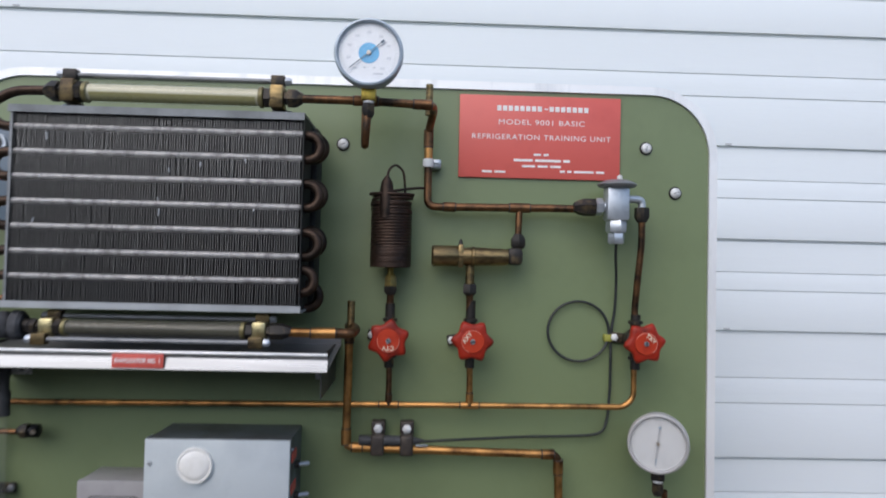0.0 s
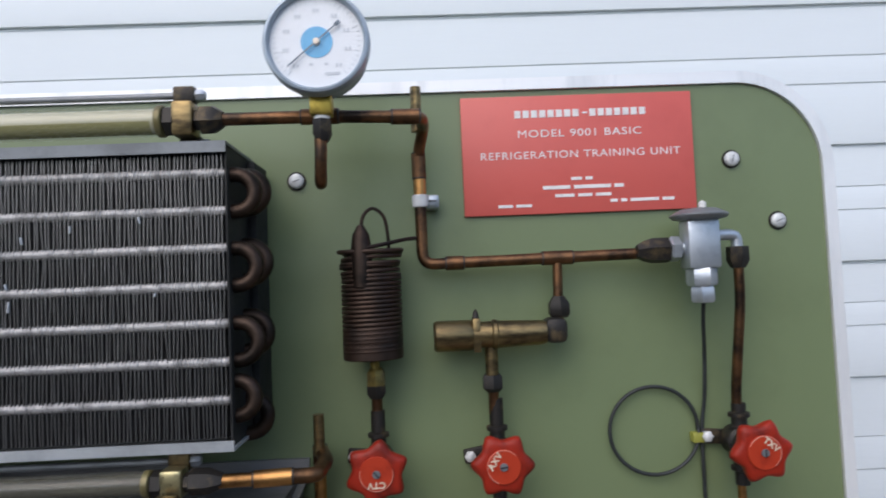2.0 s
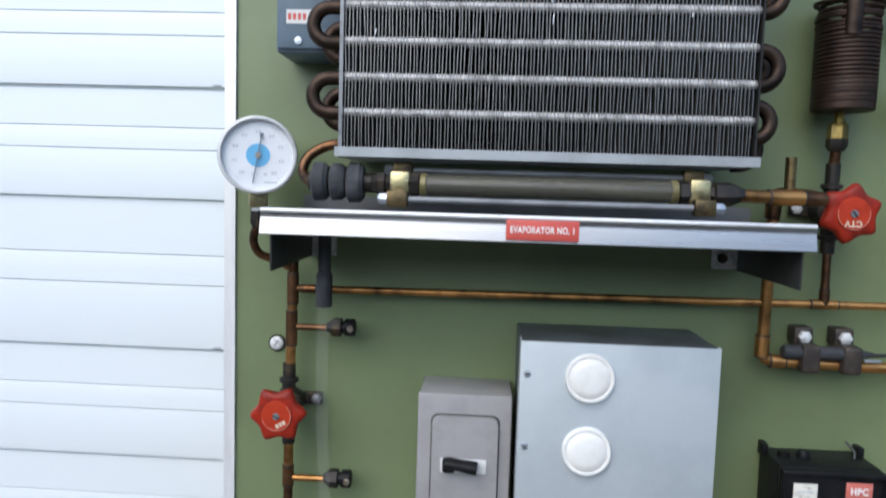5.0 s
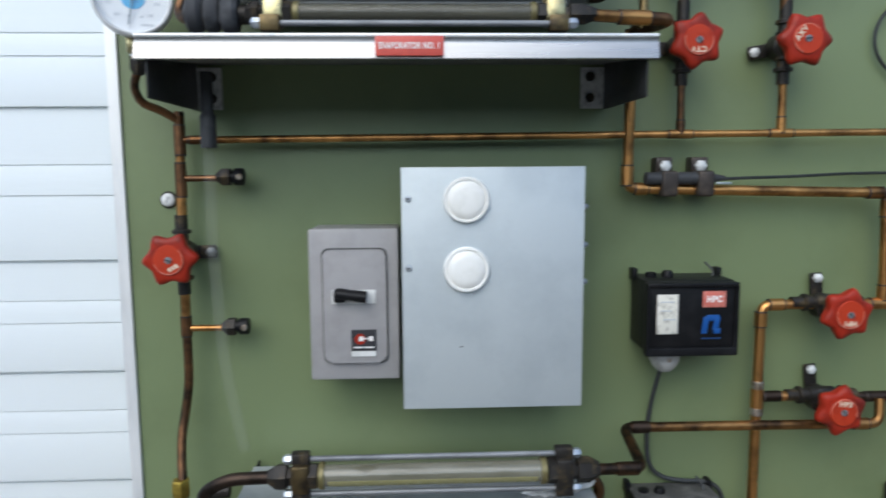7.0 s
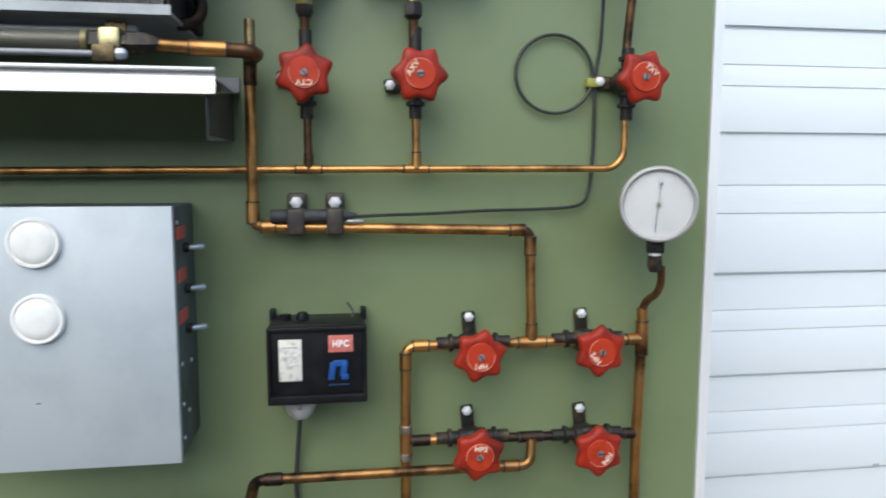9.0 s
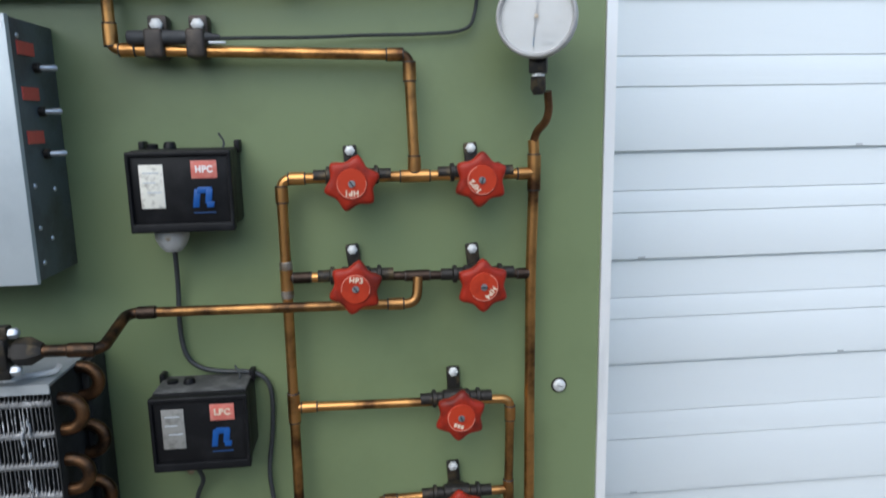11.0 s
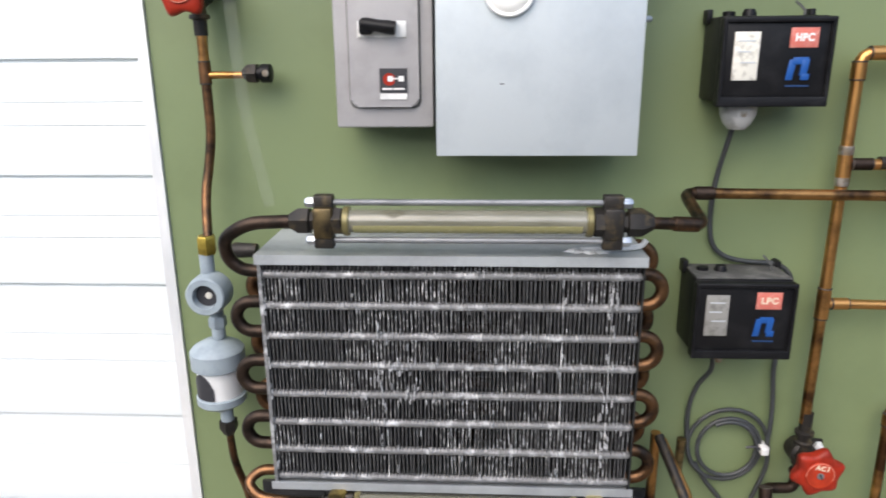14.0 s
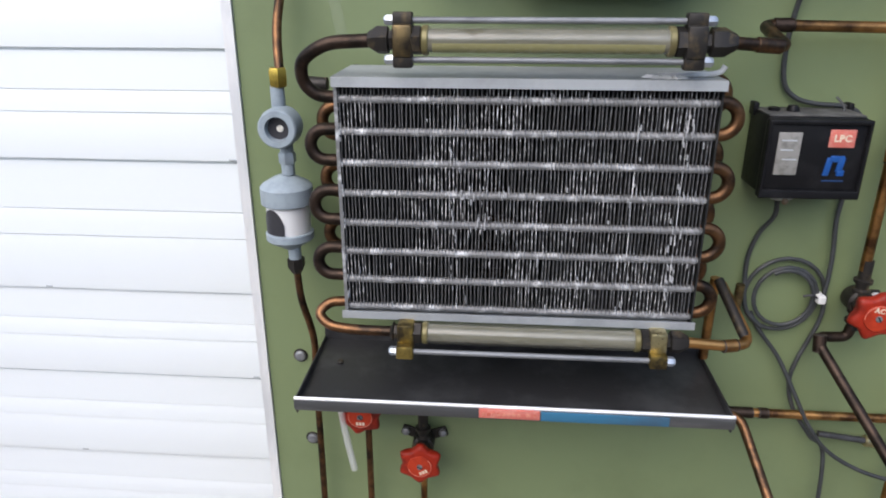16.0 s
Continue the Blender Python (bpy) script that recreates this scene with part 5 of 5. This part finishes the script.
# ---- pressure controls ----
def pressure_control(text, x0, x1, z0, z1, label_mat, tail_x, gland):
    t = thing("pressure_control", "black pressure control with a scale window and red " + text + " label", "pressure control", ((x0 + x1) / 2, 0, z0), "pressure controls")
    part("case", block(x0 + 0.001, x1 - 0.001, -0.044, 0.0, z0 + 0.003, z1 + 0.001, 0.002), BLACK, t)
    cov = block(x0, x1, -0.0500, -0.0420, z0, z1, 0.0018)
    cov = part("cover", cov, BLACK, t, "glossy black cover")
    rim = plate([(x0, z0), (x1, z0), (x1, z1), (x0, z1)], -0.0530, -0.0490, [(x0 + 0.003, z0 + 0.0075), (x1 - 0.003, z0 + 0.0075), (x1 - 0.003, z1 - 0.004), (x0 + 0.003, z1 - 0.004)])
    bmesh.ops.bevel(rim, geom=rim.edges[:], offset=0.0009, segments=2, affect="EDGES", profile=0.5)
    part("cover_rim", rim, BLACK, cov, "raised rim of the cover")
    if text == "LPC":
        part("top_plate", block(x0 + 0.002, x1 - 0.002, -0.043, -0.002, z1 + 0.0010, z1 + 0.0022, 0.0005), DUST_AND_GAP, t, "dusty dark grey top")
    w, h = x1 - x0, z1 - z0
    win = part("scale_window", block(x0 + 0.115 * w, x0 + 0.345 * w, -0.0508, -0.0495, z0 + 0.30 * h, z0 + 0.84 * h, 0.0006), label_mat, cov, "pale scale behind the window")
    bars([(x0 + 0.15 * w, x0 + 0.30 * w)], z0 + 0.74 * h, 0.0010, -0.0509, INKGREY, win)
    bars([(x0 + 0.15 * w, x0 + 0.27 * w)], z0 + 0.62 * h, 0.0010, -0.0509, INKGREY, win)
    bars([(x0 + 0.18 * w, x0 + 0.32 * w)], z0 + 0.50 * h, 0.0010, -0.0509, INKGREY, win)
    lab = part("red_label", block(x0 + 0.61 * w, x0 + 0.86 * w, -0.0508, -0.0495, z0 + 0.66 * h, z0 + 0.88 * h, 0.0004), LABELFADED, cov, "small faded red label")
    lettering(text, 0.0078, (x0 + 0.735 * w, -0.0509, z0 + 0.77 * h), 0, CREAM if text == "LPC" else WHITE, lab, 0.00032, 0.0138)
    em = bmesh.new()
    for deep, (a, b2, c, d) in enumerate(((0.600, 0.662, 0.30, 0.53), (0.630, 0.765, 0.475, 0.555), (0.715, 0.778, 0.35, 0.53), (0.735, 0.805, 0.30, 0.37))):
        block(x0 + a * w, x0 + b2 * w, -0.0506 - 0.0002 * deep, -0.0495, z0 + c * h, z0 + d * h, 0.0003, bm=em)
    for v in em.verts:
        v.co.x += 0.14 * (v.co.z - z0 - 0.28 * h)
    part("emblem", em, BLUE, cov, "plain blue emblem")
    bars([(x0 + 0.61 * w, x0 + 0.82 * w)], z0 + 0.235 * h, 0.0011, -0.0503, BLUEDIM, cov)
    part("top_screw", lathe([(0, 0), (0, 0.0050), (0.005, 0.0050), (0.006, 0)], (x0 + 0.16 * w, -0.020, z1), Z, 12), BLACK, t)
    part("top_screw", lathe([(0, 0), (0, 0.0055), (0.004, 0.0055), (0.007, 0.004), (0.007, 0)], (x0 + 0.34 * w, -0.022, z1), Z, 12), BLACK, t)
    for xe in (x0 - 0.001, x1 - 0.004):
        part("mounting_ear", block(xe, xe + 0.005, -0.012, 0.0, z1 - 0.004, z1 + 0.0075, 0.0012), BLACK, t)
    part("capillary_end", sweep(flowing([(x1 - 0.012, -0.02, z1), (x1 - 0.011, -0.018, z1 + 0.006), (x1 - 0.016, -0.012, z1 + 0.013)]), 0.0010, 6), CABLE, t)
    g = part("cable_gland", lathe([(0, 0), (0, 0.0068), (gland * 0.22, 0.0108), (gland * 0.55, 0.0138), (gland * 0.9, 0.0146), (gland, 0.0142), (gland, 0)], (tail_x, -0.028, z0 - gland + 0.0004), Z, 24), CASTGREY, t, "grey cable gland")
    part("gland_screw", rod((tail_x, -0.0400, z0 - 0.006), (0, -1, 0), 0.0022, 0.0030), SOLDER, g)
    return t


pressure_control("HPC", 0.0515, 0.1352, 1.0912, 1.1580, PAPER, 0.0772, 0.0200)
pressure_control("LPC", 0.0505, 0.1342, 0.8778, 0.9460, GREYPAPER, 0.0785, 0.0080)

# ---- small control behind the evaporator bends ----
sc = thing("fan_control", "blue-grey fan control box with a round knockout and two small labels", "control box", (-0.35, 0, 1.488))
part("case", block(-0.3705, -0.3155, -0.048, 0.0, 1.4830, 1.5940, 0.003), BLUEGREY, sc)
part("cover", block(-0.3685, -0.3155, -0.0510, -0.047, 1.4860, 1.5910, 0.0015), BLUEGREY, sc)
kn = part("knockout_ring", lathe([(0, 0.0070), (0.002, 0.0070), (0.0026, 0.0078), (0.0026, 0.0108), (0.0018, 0.0116), (0, 0.0116)], (-0.3490, -0.0510, 1.5750), (0, -1, 0), 32), ZINC, sc, "silver ring")
part("hole", lathe([(0, 0), (0, 0.0072), (0.0008, 0.0072), (0.0008, 0)], (-0.3490, -0.0510, 1.5750), (0, -1, 0), 24), INK, kn)
lb = part("red_label", block(-0.3600, -0.3450, -0.0516, -0.0508, 1.5335, 1.5450), LABELRED, sc)
bars([(-0.3580 + 0.0036 * k, -0.3556 + 0.0036 * k) for k in range(3)], 1.5395, 0.0045, -0.0516, WHITE, lb)
lb = part("white_label", block(-0.3610, -0.3410, -0.0516, -0.0508, 1.5055, 1.5165), TAPE, sc)
bars([(-0.3595 + 0.0040 * k, -0.3570 + 0.0040 * k) for k in range(4)], 1.5110, 0.0050, -0.0516, LABELRED, lb)
part("screw", lathe([(0, 0), (0, 0.0035), (0.0015, 0.003), (0.002, 0)], (-0.3510, -0.0510, 1.4920), (0, -1, 0), 12), ZINC, sc)

# ---- drip trays ----
def tray(name, label, x0, x1, z, yf, lip, end_low, tag, front_material, rise, pan, tag_material, fold, inset):
    t = thing(name, label, "drip tray", ((x0 + x1) / 2, 0, z - lip), "drip trays")
    bm = block(x0, x1, yf + 0.001, -0.004, -0.0011, 0.0)
    for v in bm.verts:
        v.co.z += z - lip + 0.002 + rise * (v.co.y - yf) / -yf
    part("pan_floor", bm, pan, t, "dark pan floor")
    if fold:
        arc = [(yf - fold + 0.0012, z - lip), (yf - fold, z - lip + 0.0008)] + [(yf - fold + 1.2 * fold * k / 4, z - lip + 0.0008 + (0.68 * lip - 0.0008) * k / 4) for k in (1, 2, 3, 4)] + [(yf + 0.28 * fold, z - 0.28 * lip), (yf + 0.15 * fold, z - 0.14 * lip), (yf, z)]
    else:
        arc = [(yf - 0.0012 * (1 - (2 * k / 8 - 1) ** 2), z - lip + lip * k / 8) for k in range(9)]
    bm = bmesh.new()
    ends = [[bm.verts.new((x, y, zz)) for y, zz in arc + [(yf + 0.0022, z), (yf + 0.0022, z - lip)]] for x in (x0, x1)]
    for k in range(11):
        bm.faces.new((ends[0][k], ends[0][(k + 1) % 11], ends[1][(k + 1) % 11], ends[1][k]))
    for e in ends:
        bm.faces.new(e)
    part("front_lip", bm, front_material, t, "bright sheet metal front lip")
    part("rolled_rim", rod((x0, yf + 0.0004, z), X, x1 - x0, 0.0016), TRIM, t, "bright rolled rim")
    part("rear_wall", block(x0, x1, -0.005, -0.0005, z - lip + rise, z + 0.010), pan, t)
    for x in (x0 + inset, x1 - inset - 0.0015):
        part("end_wall", block(x, x + 0.0015, yf + 0.004, -0.0005, end_low, z - 0.001, 0.0004), PAN, t, "dark end plate")
    for x, d in ((x0 + inset + 0.0015, 1), (x1 - inset - 0.0015, -1)):
        f = part("mounting_flange", block(min(x, x + d * 0.0215), max(x, x + d * 0.0215), -0.0025, 0.0, end_low + 0.001, z - lip + 0.8 * rise), BOLT, t, "pale mounting flange")
        for k in (0.25, 0.75):
            part("flange_bolt", rod((x + d * 0.0135, -0.0025, end_low + 0.001 + k * (z - lip + 0.8 * rise - end_low)), (0, -1, 0), 0.004, 0.0042), BLACKENED, f)
    tg = part("tag", block(tag[0], tag[1], yf - fold - 0.0022, yf - fold - 0.0004, z - lip + 0.0022, z - 0.0012, 0.0003), tag_material, t, "small red engraved tag")
    return t, tg


t1, tag1 = tray("drip_tray", "bright steel drip tray with a red tag under the evaporator coil", -0.3570, 0.0295, 1.3585, -0.1260, 0.0175, 1.3140, (-0.1820, -0.1318), STEEL, 0.014, PAN_GREY, LABELRED, 0.0022, 0.006)
lettering("EVAPORATOR NO. 1", 0.0062, (-0.1569, -0.1305, 1.3502), 0, WHITE, tag1, 0.00020, 0.044)
t2, tag2 = tray("drip_tray", "dark steel drip tray with a red tag under the condenser coil", -0.3530, 0.0360, 0.7020, -0.1260, 0.0125, 0.6835, (-0.1856, -0.1320), DARKSTEEL, 0.006, PAN, LABELFADED, 0.0, 0.0)
bars([(-0.183 + 0.0044 * k, -0.1797 + 0.0044 * k) for k in range(8)] + [(-0.144, -0.140), (-0.1375, -0.1355)], 0.6962, 0.0030, -0.1283, WORN, tag2)

# the lip's blue reflection, painted on as a thin strip
part("blue_reflection", block(-0.1310, -0.0200, -0.1282, -0.1268, 0.6910, 0.7002, 0.0003), BLUEGLINT, t2, "painted blue reflection on the lip beside the tag")

dr = thing("drain_hose", "cloudy clear drain hose on a black stub below the drip tray", "hose", (-0.331, -0.06, 1.34))
part("stub", lathe([(0, 0), (0, 0.0052), (0.034, 0.0052), (0.036, 0.0066), (0.062, 0.0066), (0.062, 0)], (-0.3250, -0.060, 1.3410), (0, 0, -1), 18), RUBBER, dr, "black rubber stub")
hose = part("hose", sweep(flowing([(-0.3250, -0.060, 1.2840), (-0.3265, -0.058, 1.220), (-0.3255, -0.054, 1.150), (-0.3220, -0.052, 1.090), (-0.3150, -0.050, 1.045), (-0.3090, -0.048, 1.010)]), 0.0050, 16, hollow=True), VINYL, dr, "cloudy clear vinyl hose")
d2 = thing("drain_hose", "short clear drain hose hanging below the lower drip tray", "hose", (-0.322, -0.06, 0.60))
part("hose", sweep(flowing([(-0.3270, -0.060, 0.6890), (-0.3275, -0.058, 0.650), (-0.3240, -0.056, 0.610), (-0.3175, -0.054, 0.568)]), 0.0035, 14, hollow=True), VINYL_WHITE, d2, "cloudy clear vinyl hose")
part("screw", rod((-0.3270, -0.050, 0.6945), Z, 0.0035, 0.0032), BLACKENED, d2)

# ---- bellows of black insulation beside the lower sight glass ----
bl = thing("insulated_joint", "black ribbed foam insulation round a pipe joint beside the sight glass", "insulation", (-0.308, -0.09, 1.365))
for k, (xx, w, rr) in enumerate(((-0.3275, 0.0120, 0.0150), (-0.3140, 0.0115, 0.0142), (-0.3010, 0.0125, 0.0155))):
    part("foam_ring", lathe([(0, 0), (0, rr * 0.8), (0.002, rr), (w - 0.003, rr * 0.97), (w, rr * 0.78), (w, 0)], (xx, -0.092, 1.3800), (1, 0.05, 0), 22), FOAM, bl, "torn black foam ring")
part("core", rod((-0.330, -0.092, 1.380), X, 0.052, 0.0075), BLACKENED, bl)

# ---- dried sealant on the condenser cover ----
rnd = random.Random(5)
smear = bmesh.new()
ring0 = []
for k in range(40):
    a = 2 * math.pi * k / 40
    rx, ry = 0.016 + rnd.uniform(-0.004, 0.004), 0.0055 + rnd.uniform(-0.002, 0.0025)
    ring0.append((-0.048 + rx * math.cos(a), -0.090 + ry * math.sin(a)))
low = [smear.verts.new((x, y, 0.9838)) for x, y in ring0]
high = [smear.verts.new((-0.048 + 0.75 * (x + 0.048), -0.090 + 0.7 * (y + 0.090), 0.9855 + rnd.uniform(-0.0006, 0.0012))) for x, y in ring0]
for k in range(40):
    smear.faces.new((low[k], low[(k + 1) % 40], high[(k + 1) % 40], high[k]))
smear.faces.new(high)
smear_ob = part("sealant_smear", smear, TAPE, None, angle=60)
tagged(smear_ob, "white dried sealant smeared on the condenser coil cover", "sealant")

strand = part("sealant_strand", sweep(flowing([(-0.054, -0.0900, 0.9855), (-0.034, -0.0880, 0.9858), (-0.016, -0.0860, 0.9862), (-0.0060, -0.0850, 0.9880), (-0.0025, -0.0850, 0.9925)]), 0.0022, 10), TAPE, None)
tagged(strand, "thick white strand of dried sealant under the flare nut", "sealant")

# ---- liquid indicator and filter drier ----
sg = thing("liquid_indicator", "pale blue liquid indicator with a round sight glass", "liquid indicator", (-0.368, -0.05, 0.90))
SX, SYY = -0.3678, -0.045
part("inlet_nut", hexa((SX - 0.0005, SYY, 0.9670), Z, 0.0165, 0.0084, spin=0.3), YELLOWBRASS, sg, "brass flare nut")
part("upper_neck", rod((SX - 0.002, SYY, 0.9450), Z, 0.0240, 0.0062), PALEBLUE, sg)
part("body", lathe([(0, 0), (0, 0.0150), (0.003, 0.0180), (0.018, 0.0180), (0.021, 0.0172), (0.023, 0.0172), (0.0245, 0.0160), (0.0245, 0.0108), (0.016, 0.0100), (0.016, 0)], (SX, SYY + 0.006, 0.9330), (0, -1, 0), 36), PALEBLUE, sg)
part("eye_glass", lathe([(0, 0), (0, 0.0100), (0.001, 0.0100), (0.001, 0)], (SX, SYY - 0.0105, 0.9330), (0, -1, 0), 28), INK, sg, "dark sight glass")
part("eye_dot", lathe([(0, 0), (0, 0.0032), (0.0008, 0.0026), (0.001, 0)], (SX + 0.0012, SYY - 0.0115, 0.9325), (0, -1, 0), 14), PAPER, sg, "pale indicator dot")
part("lower_neck", rod((SX + 0.002, SYY, 0.8880), Z, 0.0300, 0.0060), PALEBLUE, sg)
part("lower_nut", hexa((SX + 0.002, SYY, 0.8985), Z, 0.0105, 0.0080), PALEBLUE, sg)
fd = thing("filter_drier", "pale blue filter drier with a silver band and dark sticker", "filter drier", (-0.366, -0.05, 0.81))
FX = -0.3690
part("upper_shell", lathe([(0, 0), (0, 0.0228), (0.001, 0.0240), (0.016, 0.0240), (0.019, 0.0215), (0.025, 0.0110), (0.027, 0.0060), (0.027, 0)], (FX, SYY, 0.8610), Z, 36), PALEBLUE, fd)
part("lower_shell", lathe([(0, 0), (0, 0.0060), (0.004, 0.0120), (0.009, 0.0205), (0.011, 0.0222), (0.017, 0.0222), (0.018, 0.0205), (0.018, 0)], (FX, SYY, 0.8160), Z, 36), PALEBLUE, fd)
part("band", rod((FX, SYY, 0.8330), Z, 0.0290, 0.0200), TRIM, fd, "silver label band")
bm = bmesh.new()
cols = []
for k in range(13):
    a = radians(-158 + 6.0 * k)
    q = math.sqrt(max(0.0, 1 - ((k - 6) / 6.6) ** 2))
    cols.append([bm.verts.new((FX + rr * math.cos(a), SYY + rr * math.sin(a), zz)) for rr, zz in ((0.0198, 0.8345), (0.0210, 0.8348), (0.0210, 0.8348 + 0.024 * q), (0.0198, 0.8350 + 0.024 * q))])
for a, c in zip(cols, cols[1:]):
    for k in range(3):
        bm.faces.new((a[k], c[k], c[k + 1], a[k + 1]))
part("sticker", bm, INK, fd, "dark round-topped sticker")
part("outlet_neck", rod((FX + 0.003, SYY, 0.8040), Z, 0.0140, 0.0060), PALEBLUE, fd)
part("outlet_nut", lathe([(0, 0), (0, 0.0085), (0.008, 0.0085), (0.015, 0.0048), (0.015, 0)], (FX + 0.0035, SYY, 0.8055), (0, 0, -1), 6), BLACKENED, fd, "dark flare nut")
part("plug", lathe([(0, 0), (0, 0.0060), (0.020, 0.0070), (0.023, 0.005), (0.023, 0)], (-0.326, -0.040, 0.9690), (-1, 0, 0), 14), BLACKENED, fd)

# ---- electric cables ----
def cable(label, pts, r=0.0022, steps=7):
    t = thing("electric_cable", label, "cable", pts[0], "electric cables")
    part("jacket", sweep(flowing(pts, steps), r, 10), CABLE, t)
    return t


cable("grey cable hanging from the upper pressure control down the board", [(0.0772, -0.024, 1.080), (0.0755, -0.018, 1.062), (0.0725, -0.008, 1.030), (0.0705, -0.006, 0.998), (0.0740, -0.006, 0.970), (0.0860, -0.006, 0.957), (0.1050, -0.006, 0.952), (0.1300, -0.006, 0.950), (0.1440, -0.006, 0.942),
      (0.1490, -0.006, 0.925), (0.1475, -0.006, 0.890), (0.1425, -0.007, 0.850), (0.1450, -0.008, 0.815), (0.1450, -0.010, 0.790), (0.1440, -0.010, 0.764)])
cable("grey cable from the lower pressure control to the cable coil", [(0.0790, -0.024, 0.868), (0.0820, -0.016, 0.850), (0.0740, -0.008, 0.830), (0.0680, -0.007, 0.805), (0.0690, -0.008, 0.775), (0.0740, -0.010, 0.750), (0.090, -0.012, 0.733)])
loop = thing("cable_coil", "grey electric cable coiled in a ring and tied on the board", "cable", (0.107, -0.01, 0.725))
pts = []
for k in range(24 * 2 + 9):
    a = 2 * math.pi * k / 24
    wob = 0.0022 * math.sin(2.3 * k / 24 + 1.3)
    pts.append(Vector((0.1068 + (0.0380 - 0.0050 * (k / 24) + wob) * math.cos(a), -0.006 - 0.0030 * (k / 24), 0.7650 + (0.0385 - 0.0042 * (k / 24) + wob) * math.sin(a))))
part("winding", sweep(pts, 0.0021, 9), CABLE, loop)
part("tie", block(0.1360, 0.1440, -0.019, -0.002, 0.7620, 0.7705, 0.002), TAPE, loop, "white cable tie")
part("tie_end", sweep(flowing([(0.1360, -0.016, 0.768), (0.129, -0.018, 0.7715), (0.1225, -0.016, 0.7695)]), 0.0012, 6), INK, loop)
cable("thin grey cable running down from the coil of cable", [(0.0780, -0.010, 0.748), (0.0900, -0.010, 0.728), (0.1130, -0.012, 0.698), (0.1330, -0.020, 0.660), (0.1500, -0.026, 0.628), (0.1750, -0.026, 0.598), (0.2150, -0.026, 0.575), (0.2700, -0.026, 0.560)], 0.0022)
cable("thin grey cable dropping beside the hand valve", [(0.1450, -0.012, 0.768), (0.1450, -0.010, 0.740), (0.1300, -0.012, 0.695), (0.1280, -0.012, 0.668), (0.1370, -0.014, 0.640), (0.1560, -0.018, 0.612), (0.1750, -0.02, 0.580), (0.1850, -0.02, 0.400)], 0.0022)
plug = thing("cable_connector", "slim metal connector on the board below the hand valve", "connector", (0.19, 0, 0.597))
part("sleeve", rod((0.1660, -0.014, 0.6120), (1, 0, -0.12), 0.050, 0.0032), RUBBER, plug)
part("ferrule", rod((0.2140, -0.014, 0.6060), (1, 0, -0.12), 0.012, 0.0060), BRASS, plug)
